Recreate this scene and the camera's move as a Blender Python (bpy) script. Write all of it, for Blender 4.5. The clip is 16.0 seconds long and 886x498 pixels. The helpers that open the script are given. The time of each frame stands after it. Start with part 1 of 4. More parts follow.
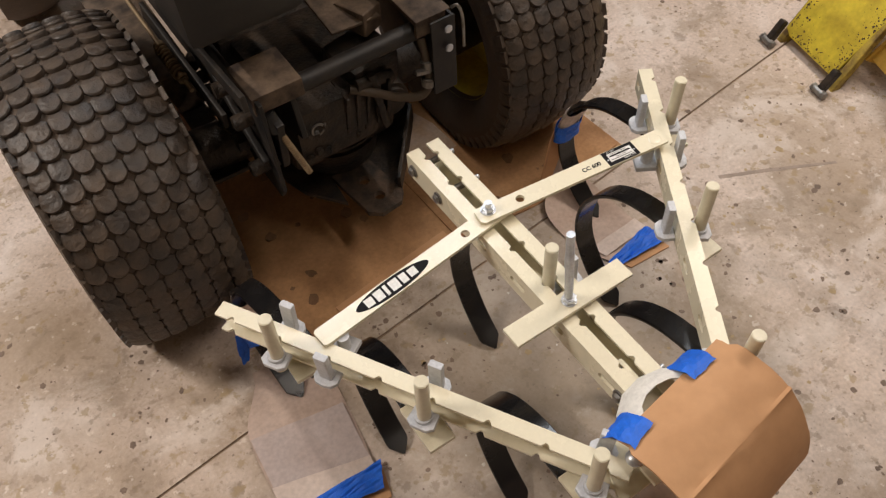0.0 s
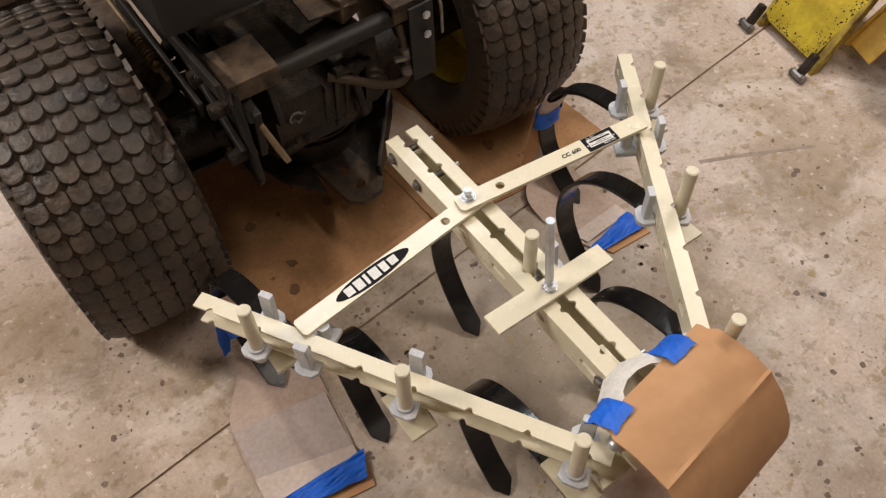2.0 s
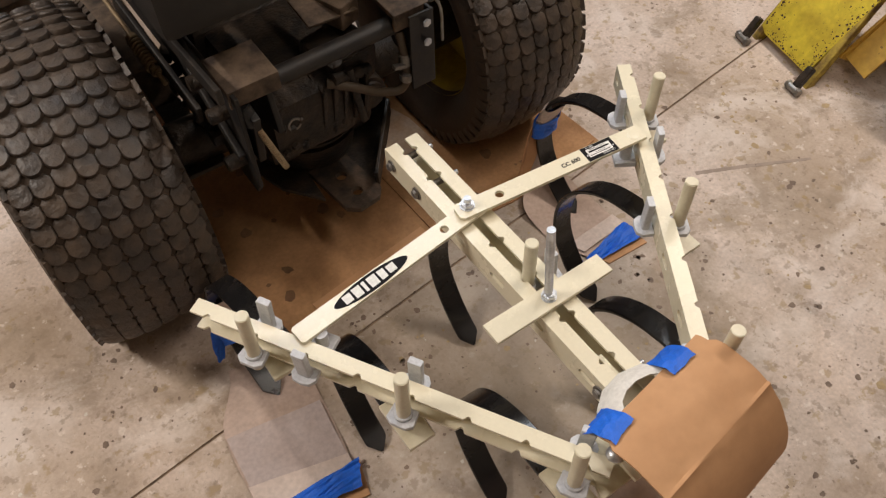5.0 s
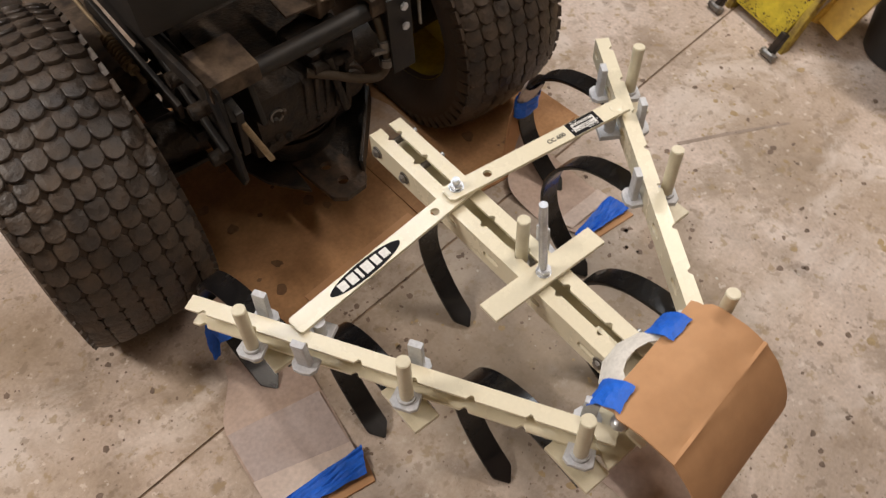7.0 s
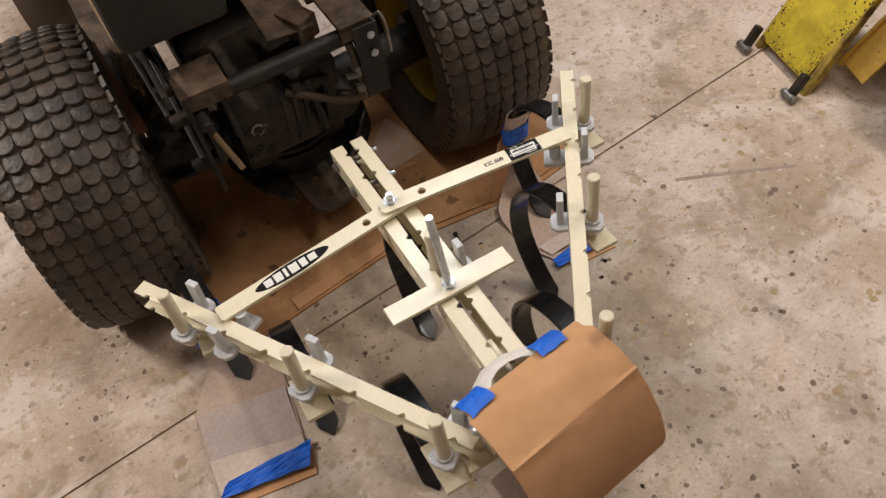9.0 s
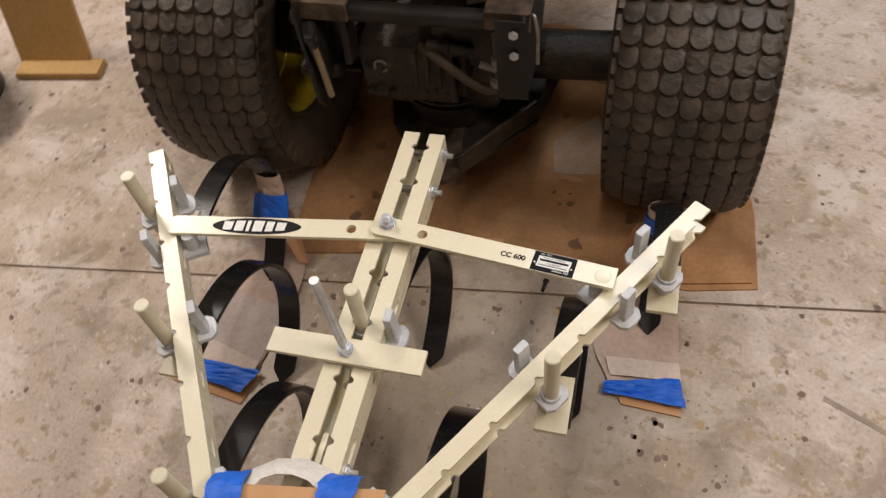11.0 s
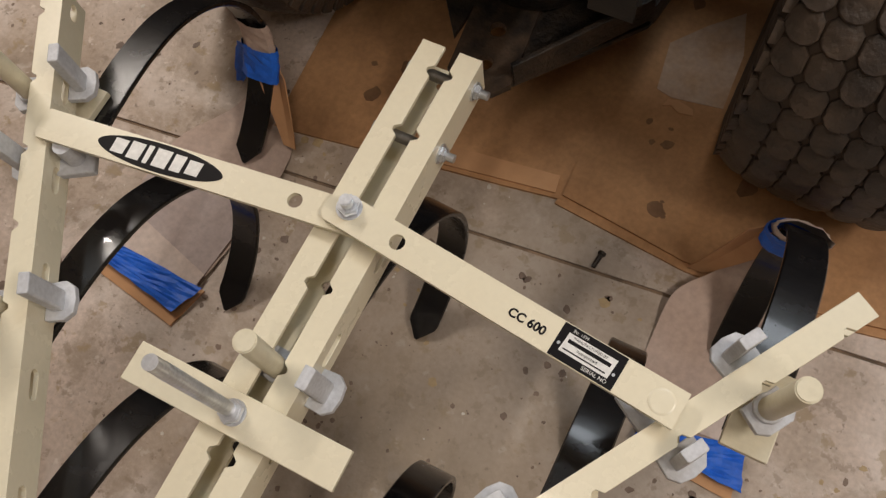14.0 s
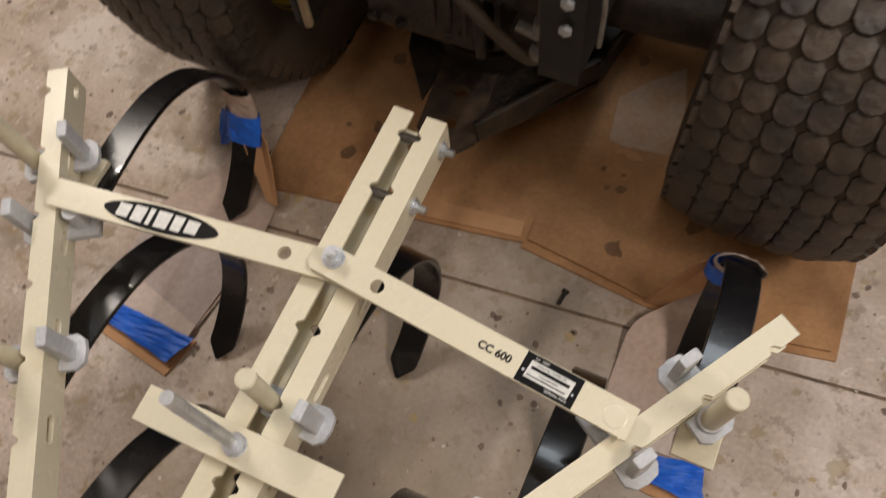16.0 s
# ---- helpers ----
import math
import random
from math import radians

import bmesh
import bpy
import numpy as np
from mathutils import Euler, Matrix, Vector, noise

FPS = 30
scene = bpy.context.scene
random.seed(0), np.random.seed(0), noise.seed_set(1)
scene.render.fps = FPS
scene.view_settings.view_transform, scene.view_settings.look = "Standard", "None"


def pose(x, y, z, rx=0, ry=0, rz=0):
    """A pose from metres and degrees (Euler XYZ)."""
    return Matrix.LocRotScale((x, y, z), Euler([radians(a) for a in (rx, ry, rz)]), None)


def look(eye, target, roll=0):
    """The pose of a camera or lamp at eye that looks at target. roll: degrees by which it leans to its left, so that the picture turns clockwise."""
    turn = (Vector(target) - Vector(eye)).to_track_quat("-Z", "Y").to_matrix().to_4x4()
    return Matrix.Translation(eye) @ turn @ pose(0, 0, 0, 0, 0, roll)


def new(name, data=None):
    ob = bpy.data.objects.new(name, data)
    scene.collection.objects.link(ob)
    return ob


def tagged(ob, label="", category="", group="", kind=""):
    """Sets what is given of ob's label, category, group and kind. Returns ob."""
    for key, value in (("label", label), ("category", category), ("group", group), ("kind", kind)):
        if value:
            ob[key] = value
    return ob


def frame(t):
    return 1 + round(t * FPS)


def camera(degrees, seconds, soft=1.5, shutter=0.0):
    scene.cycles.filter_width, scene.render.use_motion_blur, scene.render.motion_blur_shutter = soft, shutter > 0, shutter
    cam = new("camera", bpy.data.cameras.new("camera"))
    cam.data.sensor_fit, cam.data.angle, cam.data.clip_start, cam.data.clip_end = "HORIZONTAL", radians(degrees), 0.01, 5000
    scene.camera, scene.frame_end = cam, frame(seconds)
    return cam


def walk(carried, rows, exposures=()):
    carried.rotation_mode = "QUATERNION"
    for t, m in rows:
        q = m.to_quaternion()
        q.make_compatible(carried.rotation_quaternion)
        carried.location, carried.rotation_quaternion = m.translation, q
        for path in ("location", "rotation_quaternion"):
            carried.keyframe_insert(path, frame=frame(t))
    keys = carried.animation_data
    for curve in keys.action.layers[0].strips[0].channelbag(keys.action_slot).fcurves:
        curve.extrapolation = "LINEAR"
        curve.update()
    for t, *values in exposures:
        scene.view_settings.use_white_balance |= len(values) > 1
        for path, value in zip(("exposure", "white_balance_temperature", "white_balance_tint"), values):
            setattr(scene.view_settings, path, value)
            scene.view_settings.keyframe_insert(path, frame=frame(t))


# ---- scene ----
cam = camera(57.3, 16.0, soft=1.3, shutter=0.4)
PATH = [
    (0, (-0.489, -0.681, 1.444), (0.128, 0.359, -0.149), -4.3),
    (0.5, (-0.488, -0.683, 1.437), (0.129, 0.346, -0.163), -4.6),
    (1, (-0.483, -0.683, 1.438), (0.135, 0.319, -0.178), -4.4),
    (1.5, (-0.481, -0.682, 1.439), (0.145, 0.315, -0.178), -4.1),
    (2, (-0.482, -0.682, 1.438), (0.153, 0.318, -0.174), -3.6),
    (2.5, (-0.485, -0.679, 1.435), (0.147, 0.324, -0.176), -3.8),
    (3, (-0.483, -0.677, 1.433), (0.152, 0.329, -0.174), -3.7),
    (3.5, (-0.485, -0.674, 1.435), (0.16, 0.331, -0.169), -3.3),
    (4, (-0.487, -0.673, 1.436), (0.167, 0.335, -0.163), -2.6),
    (6.5, (-0.501, -0.673, 1.432), (0.168, 0.314, -0.173), -2.1),
    (7, (-0.511, -0.67, 1.43), (0.176, 0.285, -0.187), -3.7),
    (7.5, (-0.531, -0.661, 1.415), (0.187, 0.219, -0.231), -3.7),
    (8, (-0.503, -0.734, 1.43), (0.176, 0.202, -0.202), -3.4),
    (8.5, (-0.375, -0.918, 1.452), (0.175, 0.195, -0.117), -8.4),
    (9, (-0.27, -0.931, 1.446), (0.181, 0.266, -0.092), -11.4),
    (9.2, (-0.222, -0.89, 1.423), (0.203, 0.307, -0.122), -10.6),
    (11.3, (0.365, -0.56, 1.352), (-0.131, 0.413, -0.323), -10.1),
    (11.5, (0.347, -0.472, 1.314), (-0.143, 0.418, -0.408), -9.4),
    (12, (0.292, -0.306, 1.237), (-0.139, 0.388, -0.588), -9.1),
    (12.5, (0.296, -0.241, 1.163), (-0.125, 0.366, -0.696), -10.5),
    (13, (0.28, -0.196, 1.117), (-0.142, 0.375, -0.752), -10.9),
    (13.5, (0.267, -0.196, 1.113), (-0.182, 0.376, -0.751), -11.8),
    (14, (0.267, -0.199, 1.113), (-0.202, 0.344, -0.754), -14.9),
    (14.5, (0.273, -0.204, 1.11), (-0.19, 0.307, -0.767), -16.6),
    (15, (0.275, -0.217, 1.116), (-0.188, 0.289, -0.763), -16.2),
    (15.5, (0.279, -0.223, 1.126), (-0.19, 0.304, -0.745), -15.2),
    (16, (0.293, -0.229, 1.198), (-0.167, 0.439, -0.63), -11.3),
]
EXPOSURES = [(0, -0.16), (9.2, -0.20), (11.3, -0.32), (12.5, -0.52), (15.5, -0.56), (16, -0.46)]
walk(cam, [(t, look(eye, target, roll)) for t, eye, target, roll in PATH], EXPOSURES)

# ---- world and lamps ----
world = bpy.data.worlds.new("garage_air")
world.use_nodes = True
world.node_tree.nodes["Background"].inputs[0].default_value = (0.9, 0.92, 1.0, 1)
world.node_tree.nodes["Background"].inputs[1].default_value = 0.004
scene.world = world


def strip_lamp(name, place, size_x, size_y, watts, colour, turn=0):
    data = bpy.data.lights.new(name, "AREA")
    data.shape, data.size, data.size_y = "RECTANGLE", size_x, size_y
    data.energy, data.color = watts, colour
    ob = new(name, data)
    ob.matrix_world = pose(*place, 0, 0, turn)
    return ob


WARM, NEUTRAL, COOL = (1.0, 0.89, 0.79), (1.0, 0.90, 0.81), (0.86, 0.93, 1.0)
strip_lamp("ceiling_light_front", (0.45, 1.60, 2.62), 1.2, 0.7, 32, COOL)
strip_lamp("ceiling_light_rear", (0.25, -0.60, 2.62), 0.10, 1.2, 13, WARM)
# the right lamp is an unseen fill, added to brighten that side's floor
strip_lamp("fill_light_right", (1.95, 0.20, 2.62), 0.10, 1.2, 56, WARM)
strip_lamp("ceiling_light_left", (-2.05, 1.25, 2.62), 0.10, 1.2, 84, NEUTRAL)
scene.view_settings.exposure = 0.0

# ---- materials ----


def material(name, colour, rough=0.5, metal=0.0, second=None, scale=8.0, amount=0.5, fine=90.0, bump=0.15,
             depth=0.002, coat=0.0, spots=None, spot_scale=14.0, spot_size=0.18, rough_var=0.1, detail=6.0, grit=0.25):
    """Base colour broken by a coarse and a fine noise, with optional spots, bump and gloss variation."""
    m = bpy.data.materials.new(name)
    m.use_nodes = True
    nt = m.node_tree
    n, link = nt.nodes, nt.links.new
    b = n["Principled BSDF"]
    co = n.new("ShaderNodeTexCoord")
    big = n.new("ShaderNodeTexNoise")
    big.inputs["Scale"].default_value, big.inputs["Detail"].default_value = scale, detail
    big.inputs["Roughness"].default_value = 0.62
    small = n.new("ShaderNodeTexNoise")
    small.inputs["Scale"].default_value, small.inputs["Detail"].default_value = fine, 4
    for t in (big, small):
        link(co.outputs["Object"], t.inputs["Vector"])
    ramp = n.new("ShaderNodeMapRange")
    ramp.inputs[1].default_value, ramp.inputs[2].default_value = 0.38, 0.66
    link(big.outputs["Fac"], ramp.inputs[0])
    mul = n.new("ShaderNodeMath")
    mul.operation = "MULTIPLY"
    mul.inputs[1].default_value = amount
    link(ramp.outputs[0], mul.inputs[0])
    mix = n.new("ShaderNodeMix")
    mix.data_type = "RGBA"
    sec = second or tuple(c * 0.6 for c in colour)
    mix.inputs[6].default_value, mix.inputs[7].default_value = (*colour, 1), (*sec, 1)
    link(mul.outputs[0], mix.inputs[0])
    grain = n.new("ShaderNodeMix")
    grain.data_type, grain.blend_type = "RGBA", "MULTIPLY"
    grain.inputs[0].default_value = grit
    link(mix.outputs[2], grain.inputs[6])
    fr = n.new("ShaderNodeMapRange")
    fr.inputs[1].default_value, fr.inputs[2].default_value, fr.inputs[3].default_value, fr.inputs[4].default_value = 0.3, 0.7, 0.5, 1.25
    link(small.outputs["Fac"], fr.inputs[0])
    link(fr.outputs[0], grain.inputs[7])
    out = grain.outputs[2]
    if spots:
        vor = n.new("ShaderNodeTexVoronoi")
        vor.inputs["Scale"].default_value = spot_scale
        warp = n.new("ShaderNodeMix")
        warp.data_type, warp.blend_type = "RGBA", "LINEAR_LIGHT"
        warp.inputs[0].default_value = 0.012
        link(co.outputs["Object"], warp.inputs[6])
        link(small.outputs["Color"], warp.inputs[7])
        link(warp.outputs[2], vor.inputs["Vector"])
        sep = n.new("ShaderNodeSeparateColor")
        link(vor.outputs["Color"], sep.inputs[0])
        size = n.new("ShaderNodeMath")
        size.operation = "POWER"
        size.inputs[1].default_value = 4.0
        link(sep.outputs[0], size.inputs[0])
        size2 = n.new("ShaderNodeMath")
        size2.operation = "MULTIPLY"
        size2.inputs[1].default_value = spot_size
        link(size.outputs[0], size2.inputs[0])
        diff = n.new("ShaderNodeMath")
        diff.operation = "SUBTRACT"
        link(size2.outputs[0], diff.inputs[0])
        link(vor.outputs["Distance"], diff.inputs[1])
        edge = n.new("ShaderNodeMapRange")
        edge.inputs[1].default_value, edge.inputs[2].default_value, edge.inputs[4].default_value = 0.0, 0.09, 0.62
        link(diff.outputs[0], edge.inputs[0])
        sp = n.new("ShaderNodeMix")
        sp.data_type = "RGBA"
        sp.inputs[7].default_value = (*spots, 1)
        link(edge.outputs[0], sp.inputs[0])
        link(out, sp.inputs[6])
        out = sp.outputs[2]
    link(out, b.inputs["Base Color"])
    rr = n.new("ShaderNodeMapRange")
    rr.inputs[3].default_value, rr.inputs[4].default_value = max(0.03, rough - rough_var), min(1.0, rough + rough_var)
    link(big.outputs["Fac"], rr.inputs[0])
    link(rr.outputs[0], b.inputs["Roughness"])
    b.inputs["Metallic"].default_value = metal
    b.inputs["Coat Weight"].default_value = coat
    bp = n.new("ShaderNodeBump")
    bp.inputs["Strength"].default_value, bp.inputs["Distance"].default_value = bump, depth
    add = n.new("ShaderNodeMath")
    link(small.outputs["Fac"], add.inputs[0])
    link(big.outputs["Fac"], add.inputs[1])
    link(add.outputs[0], bp.inputs["Height"])
    link(bp.outputs[0], b.inputs["Normal"])
    return m


CREAM = material("cream_paint", (0.82, 0.765, 0.595), 0.27, 0, (0.78, 0.71, 0.53), 9, 0.5, 160, 0.08, 0.001, coat=0.15, grit=0.05)
CREAM_SOFT = material("cream_paint_worn", (0.74, 0.69, 0.53), 0.38, 0, (0.56, 0.50, 0.35), 22, 0.5, 200, 0.12, 0.001, grit=0.08)
GREY = material("grey_primer", (0.63, 0.65, 0.69), 0.5, 0, (0.45, 0.46, 0.49), 30, 0.6, 220, 0.2, 0.001)
BLACK = material("black_enamel", (0.006, 0.006, 0.007), 0.26, 0, (0.013, 0.012, 0.012), 16, 0.5, 120, 0.16, 0.001, coat=0.25, rough_var=0.10)
ZINC = material("zinc_steel", (0.74, 0.77, 0.82), 0.36, 0.8, (0.45, 0.47, 0.5), 60, 0.5, 300, 0.1, 0.0005)
DULL_STEEL = material("dull_steel", (0.34, 0.33, 0.32), 0.45, 0.8, (0.16, 0.13, 0.1), 40, 0.6, 250, 0.2, 0.001)
RUBBER = material("dusty_rubber", (0.042, 0.033, 0.028), 0.52, 0, (0.095, 0.066, 0.045), 17, 0.9, 75, 0.8, 0.004, rough_var=0.18)
RUBBER_SIDE = material("dusty_sidewall", (0.066, 0.046, 0.032), 0.8, 0, (0.09, 0.064, 0.046), 7, 0.8, 90, 0.3, 0.002)
GRIME = material("oily_cast_iron", (0.009, 0.0075, 0.0065), 0.5, 0.1, (0.055, 0.037, 0.024), 30, 0.9, 140, 0.6, 0.004)
FRAME_BLACK = material("dirty_black_paint", (0.007, 0.0065, 0.007), 0.55, 0, (0.03, 0.023, 0.018), 18, 0.8, 110, 0.3, 0.002)
BOX_GREY = material("dusty_dark_plastic", (0.015, 0.0135, 0.013), 0.55, 0, (0.042, 0.034, 0.028), 5, 0.7, 130, 0.15, 0.001)
RUST_TAN = material("rusted_tan_plate", (0.125, 0.085, 0.055), 0.7, 0, (0.025, 0.014, 0.009), 22, 1.0, 120, 0.3, 0.002)
RUST = material("orange_rust", (0.22, 0.10, 0.05), 0.8, 0, (0.10, 0.05, 0.03), 16, 0.8, 120, 0.4, 0.002)
RUST_DARK = material("dark_rust", (0.085, 0.048, 0.024), 0.8, 0, (0.04, 0.024, 0.014), 60, 0.8, 200, 0.4, 0.001)
RUSTY_ROD = material("rusty_thread", (0.32, 0.25, 0.155), 0.55, 0.4, (0.22, 0.14, 0.08), 40, 0.7, 250, 0.3, 0.001)
YELLOW_RIM = material("faded_yellow_paint", (0.62, 0.47, 0.03), 0.5, 0, (0.3, 0.21, 0.03), 12, 0.7, 100, 0.2, 0.001)
YELLOW = material("chipped_yellow_paint", (0.78, 0.62, 0.05), 0.5, 0, (0.50, 0.36, 0.03), 11, 0.9, 70, 0.35, 0.002, spots=(0.06, 0.035, 0.02), spot_scale=150, spot_size=0.34)
YELLOW_WORN = material("worn_yellow_paint", (0.55, 0.40, 0.06), 0.6, 0, (0.11, 0.06, 0.03), 22, 1.0, 70, 0.4, 0.002)
YELLOW_ORANGE = material("orange_yellow_paint", (0.68, 0.43, 0.07), 0.5, 0, (0.46, 0.27, 0.05), 9, 0.8, 80, 0.3, 0.002, spots=(0.07, 0.035, 0.02), spot_scale=70, spot_size=0.3)
BIN_BLACK = material("black_plastic", (0.012, 0.012, 0.013), 0.4, 0, (0.02, 0.02, 0.02), 6, 0.5, 120, 0.1, 0.001)
CARD = material("brown_cardboard", (0.58, 0.325, 0.165), 0.8, 0, (0.47, 0.25, 0.12), 9, 0.7, 60, 0.12, 0.001, grit=0.07)
OILED = material("oil_soaked_cardboard", (0.30, 0.168, 0.086), 0.75, 0, (0.19, 0.10, 0.05), 22, 0.9, 120, 0.15, 0.001)
CARD_FLOOR = material("trodden_cardboard", (0.57, 0.315, 0.15), 0.8, 0, (0.27, 0.135, 0.058), 4, 0.95, 120, 0.15, 0.001, spots=(0.12, 0.065, 0.035), spot_scale=9, spot_size=0.42)
CARD_PALE = material("pale_card", (0.54, 0.41, 0.32), 0.85, 0, (0.47, 0.30, 0.18), 12, 0.9, 120, 0.15, 0.001)
PAPER = material("kraft_paper", (0.54, 0.42, 0.36), 0.8, 0, (0.45, 0.33, 0.26), 6, 0.8, 110, 0.2, 0.002)
PAPER_LILAC = material("lilac_grey_paper", (0.52, 0.44, 0.425), 0.8, 0, (0.46, 0.37, 0.34), 9, 0.8, 110, 0.2, 0.002)
PAPER_PALE = material("pale_paper", (0.66, 0.56, 0.51), 0.8, 0, (0.60, 0.49, 0.43), 7, 0.7, 110, 0.2, 0.002)
TAPE = material("blue_masking_tape", (0.012, 0.15, 0.78), 0.55, 0, (0.01, 0.09, 0.48), 18, 0.7, 160, 0.35, 0.002)
WHITE = material("white_cloth", (0.78, 0.76, 0.72), 0.7, 0, (0.62, 0.6, 0.56), 18, 0.5, 160, 0.3, 0.002)
DECAL_BLACK = material("decal_black", (0.006, 0.005, 0.006), 0.5, 0, (0.010, 0.009, 0.010), 30, 0.3, 200, 0.03, 0.0005)
DECAL_BLACK.node_tree.nodes["Principled BSDF"].inputs["Specular IOR Level"].default_value = 0.15
DECAL_WHITE = material("decal_white", (0.82, 0.82, 0.80), 0.4, 0, (0.72, 0.72, 0.7), 40, 0.4, 200, 0.03, 0.0005)
GREASED = material("greasy_rusted_plate", (0.085, 0.055, 0.036), 0.5, 0, (0.012, 0.009, 0.007), 26, 1.0, 120, 0.5, 0.003)
HOSE = material("dirty_hose", (0.075, 0.052, 0.033), 0.6, 0, (0.07, 0.05, 0.03), 25, 0.7, 160, 0.2, 0.001)
WALL = material("painted_wall", (0.46, 0.41, 0.34), 0.8, 0, (0.38, 0.33, 0.27), 2, 0.5, 40, 0.1, 0.002)
CEIL = material("bare_ceiling", (0.52, 0.46, 0.38), 0.85, 0, (0.44, 0.39, 0.32), 2, 0.5, 40, 0.1, 0.002)
JOINT = material("dirty_joint", (0.26, 0.175, 0.115), 0.9, 0, (0.05, 0.04, 0.03), 20, 0.8, 120, 0.3, 0.002)
SCRAPE = material("faint_scrape", (0.36, 0.285, 0.235), 0.6, 0, (0.27, 0.21, 0.17), 30, 0.9, 120, 0.1, 0.001)
STAIN = material("oil_stain", (0.215, 0.150, 0.112), 0.6, 0, (0.11, 0.075, 0.055), 40, 0.8, 150, 0.1, 0.001)
OCHRE = material("ochre_stain", (0.44, 0.33, 0.18), 0.7, 0, (0.36, 0.26, 0.15), 40, 0.8, 150, 0.1, 0.001)
PALE = material("pale_chip", (0.62, 0.58, 0.52), 0.8, 0, (0.5, 0.46, 0.4), 40, 0.8, 150, 0.1, 0.001)
TAN_BOX = material("tan_board", (0.55, 0.33, 0.12), 0.7, 0, (0.45, 0.26, 0.09), 5, 0.6, 110, 0.1, 0.001)


def concrete():
    """Trowelled slab: cloudy grey-beige, yellow-brown seepage, sharp-edged stains, drips and grit."""
    m = material("stained_concrete", (0.66, 0.55, 0.485), 0.56, 0, (0.47, 0.37, 0.295), 3.1, 0.95, 130, 0.30, 0.002,
                 spots=(0.19, 0.135, 0.095), spot_scale=11, spot_size=0.24, rough_var=0.22, detail=12, grit=0.32)
    nt = m.node_tree
    n, link = nt.nodes, nt.links.new
    b = n["Principled BSDF"]
    co = next(x for x in n if x.bl_idname == "ShaderNodeTexCoord")

    def layer(src, scale, detail, low, high, most, colour, rough=0.65, twist=0.0, shift=0.0):
        mv = n.new("ShaderNodeMapping")
        mv.inputs["Location"].default_value = (shift, shift * 0.7, 0)
        link(co.outputs["Object"], mv.inputs["Vector"])
        t = n.new("ShaderNodeTexNoise")
        t.inputs["Scale"].default_value, t.inputs["Detail"].default_value = scale, detail
        t.inputs["Roughness"].default_value, t.inputs["Distortion"].default_value = rough, twist
        link(mv.outputs[0], t.inputs["Vector"])
        r = n.new("ShaderNodeMapRange")
        r.inputs[1].default_value, r.inputs[2].default_value, r.inputs[4].default_value = low, high, most
        link(t.outputs["Fac"], r.inputs[0])
        mx = n.new("ShaderNodeMix")
        mx.data_type = "RGBA"
        mx.inputs[7].default_value = (*colour, 1)
        link(r.outputs[0], mx.inputs[0])
        link(src, mx.inputs[6])
        return mx.outputs[2]

    c = b.inputs["Base Color"].links[0].from_socket
    c = layer(c, 1.7, 10, 0.47, 0.60, 0.55, (0.33, 0.245, 0.165), 0.68, 0.6)
    c = layer(c, 3.6, 12, 0.53, 0.60, 0.55, (0.27, 0.205, 0.145), 0.72, 0.3, 3.1)
    c = layer(c, 4.4, 10, 0.52, 0.62, 0.55, (0.74, 0.66, 0.61), 0.66, 0.4, 9.4)
    c = layer(c, 10.0, 12, 0.57, 0.64, 0.42, (0.26, 0.185, 0.125), 0.72, 0.0, 7.7)
    c = layer(c, 26.0, 9, 0.585, 0.635, 0.60, (0.33, 0.235, 0.115), 0.6, 0.0, 1.3)
    c = layer(c, 42.0, 8, 0.61, 0.66, 0.55, (0.74, 0.66, 0.59), 0.6, 0.0, 5.2)
    c = layer(c, 90.0, 5, 0.64, 0.70, 0.60, (0.13, 0.095, 0.07), 0.55, 0.0, 2.4)
    c = layer(c, 34.0, 10, 0.575, 0.625, 0.50, (0.23, 0.17, 0.115), 0.6, 0.0, 4.4)
    # ragged grease stain, deepened to put the shade under the cultivator into the colour
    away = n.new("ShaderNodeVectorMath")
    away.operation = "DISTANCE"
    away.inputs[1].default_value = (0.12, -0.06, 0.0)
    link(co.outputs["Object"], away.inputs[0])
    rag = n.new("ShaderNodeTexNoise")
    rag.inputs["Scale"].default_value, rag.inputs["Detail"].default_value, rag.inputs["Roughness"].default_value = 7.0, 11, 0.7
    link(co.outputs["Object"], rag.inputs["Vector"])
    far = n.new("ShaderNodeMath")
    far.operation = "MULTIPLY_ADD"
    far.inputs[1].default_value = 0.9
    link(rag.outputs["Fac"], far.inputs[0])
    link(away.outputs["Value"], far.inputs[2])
    grease_shade_mask = n.new("ShaderNodeMapRange")
    grease_shade_mask.inputs[1].default_value, grease_shade_mask.inputs[2].default_value, grease_shade_mask.inputs[3].default_value, grease_shade_mask.inputs[4].default_value = 0.70, 1.02, 0.66, 0.0
    link(far.outputs[0], grease_shade_mask.inputs[0])
    grease_shade_mix = n.new("ShaderNodeMix")
    grease_shade_mix.data_type = "RGBA"
    grease_shade_mix.inputs[7].default_value = (0.25, 0.20, 0.14, 1)
    link(grease_shade_mask.outputs[0], grease_shade_mix.inputs[0])
    link(c, grease_shade_mix.inputs[6])
    link(grease_shade_mix.outputs[2], b.inputs["Base Color"])
    return m


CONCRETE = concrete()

# ---- mesh helpers ----
I4 = Matrix.Identity(4)


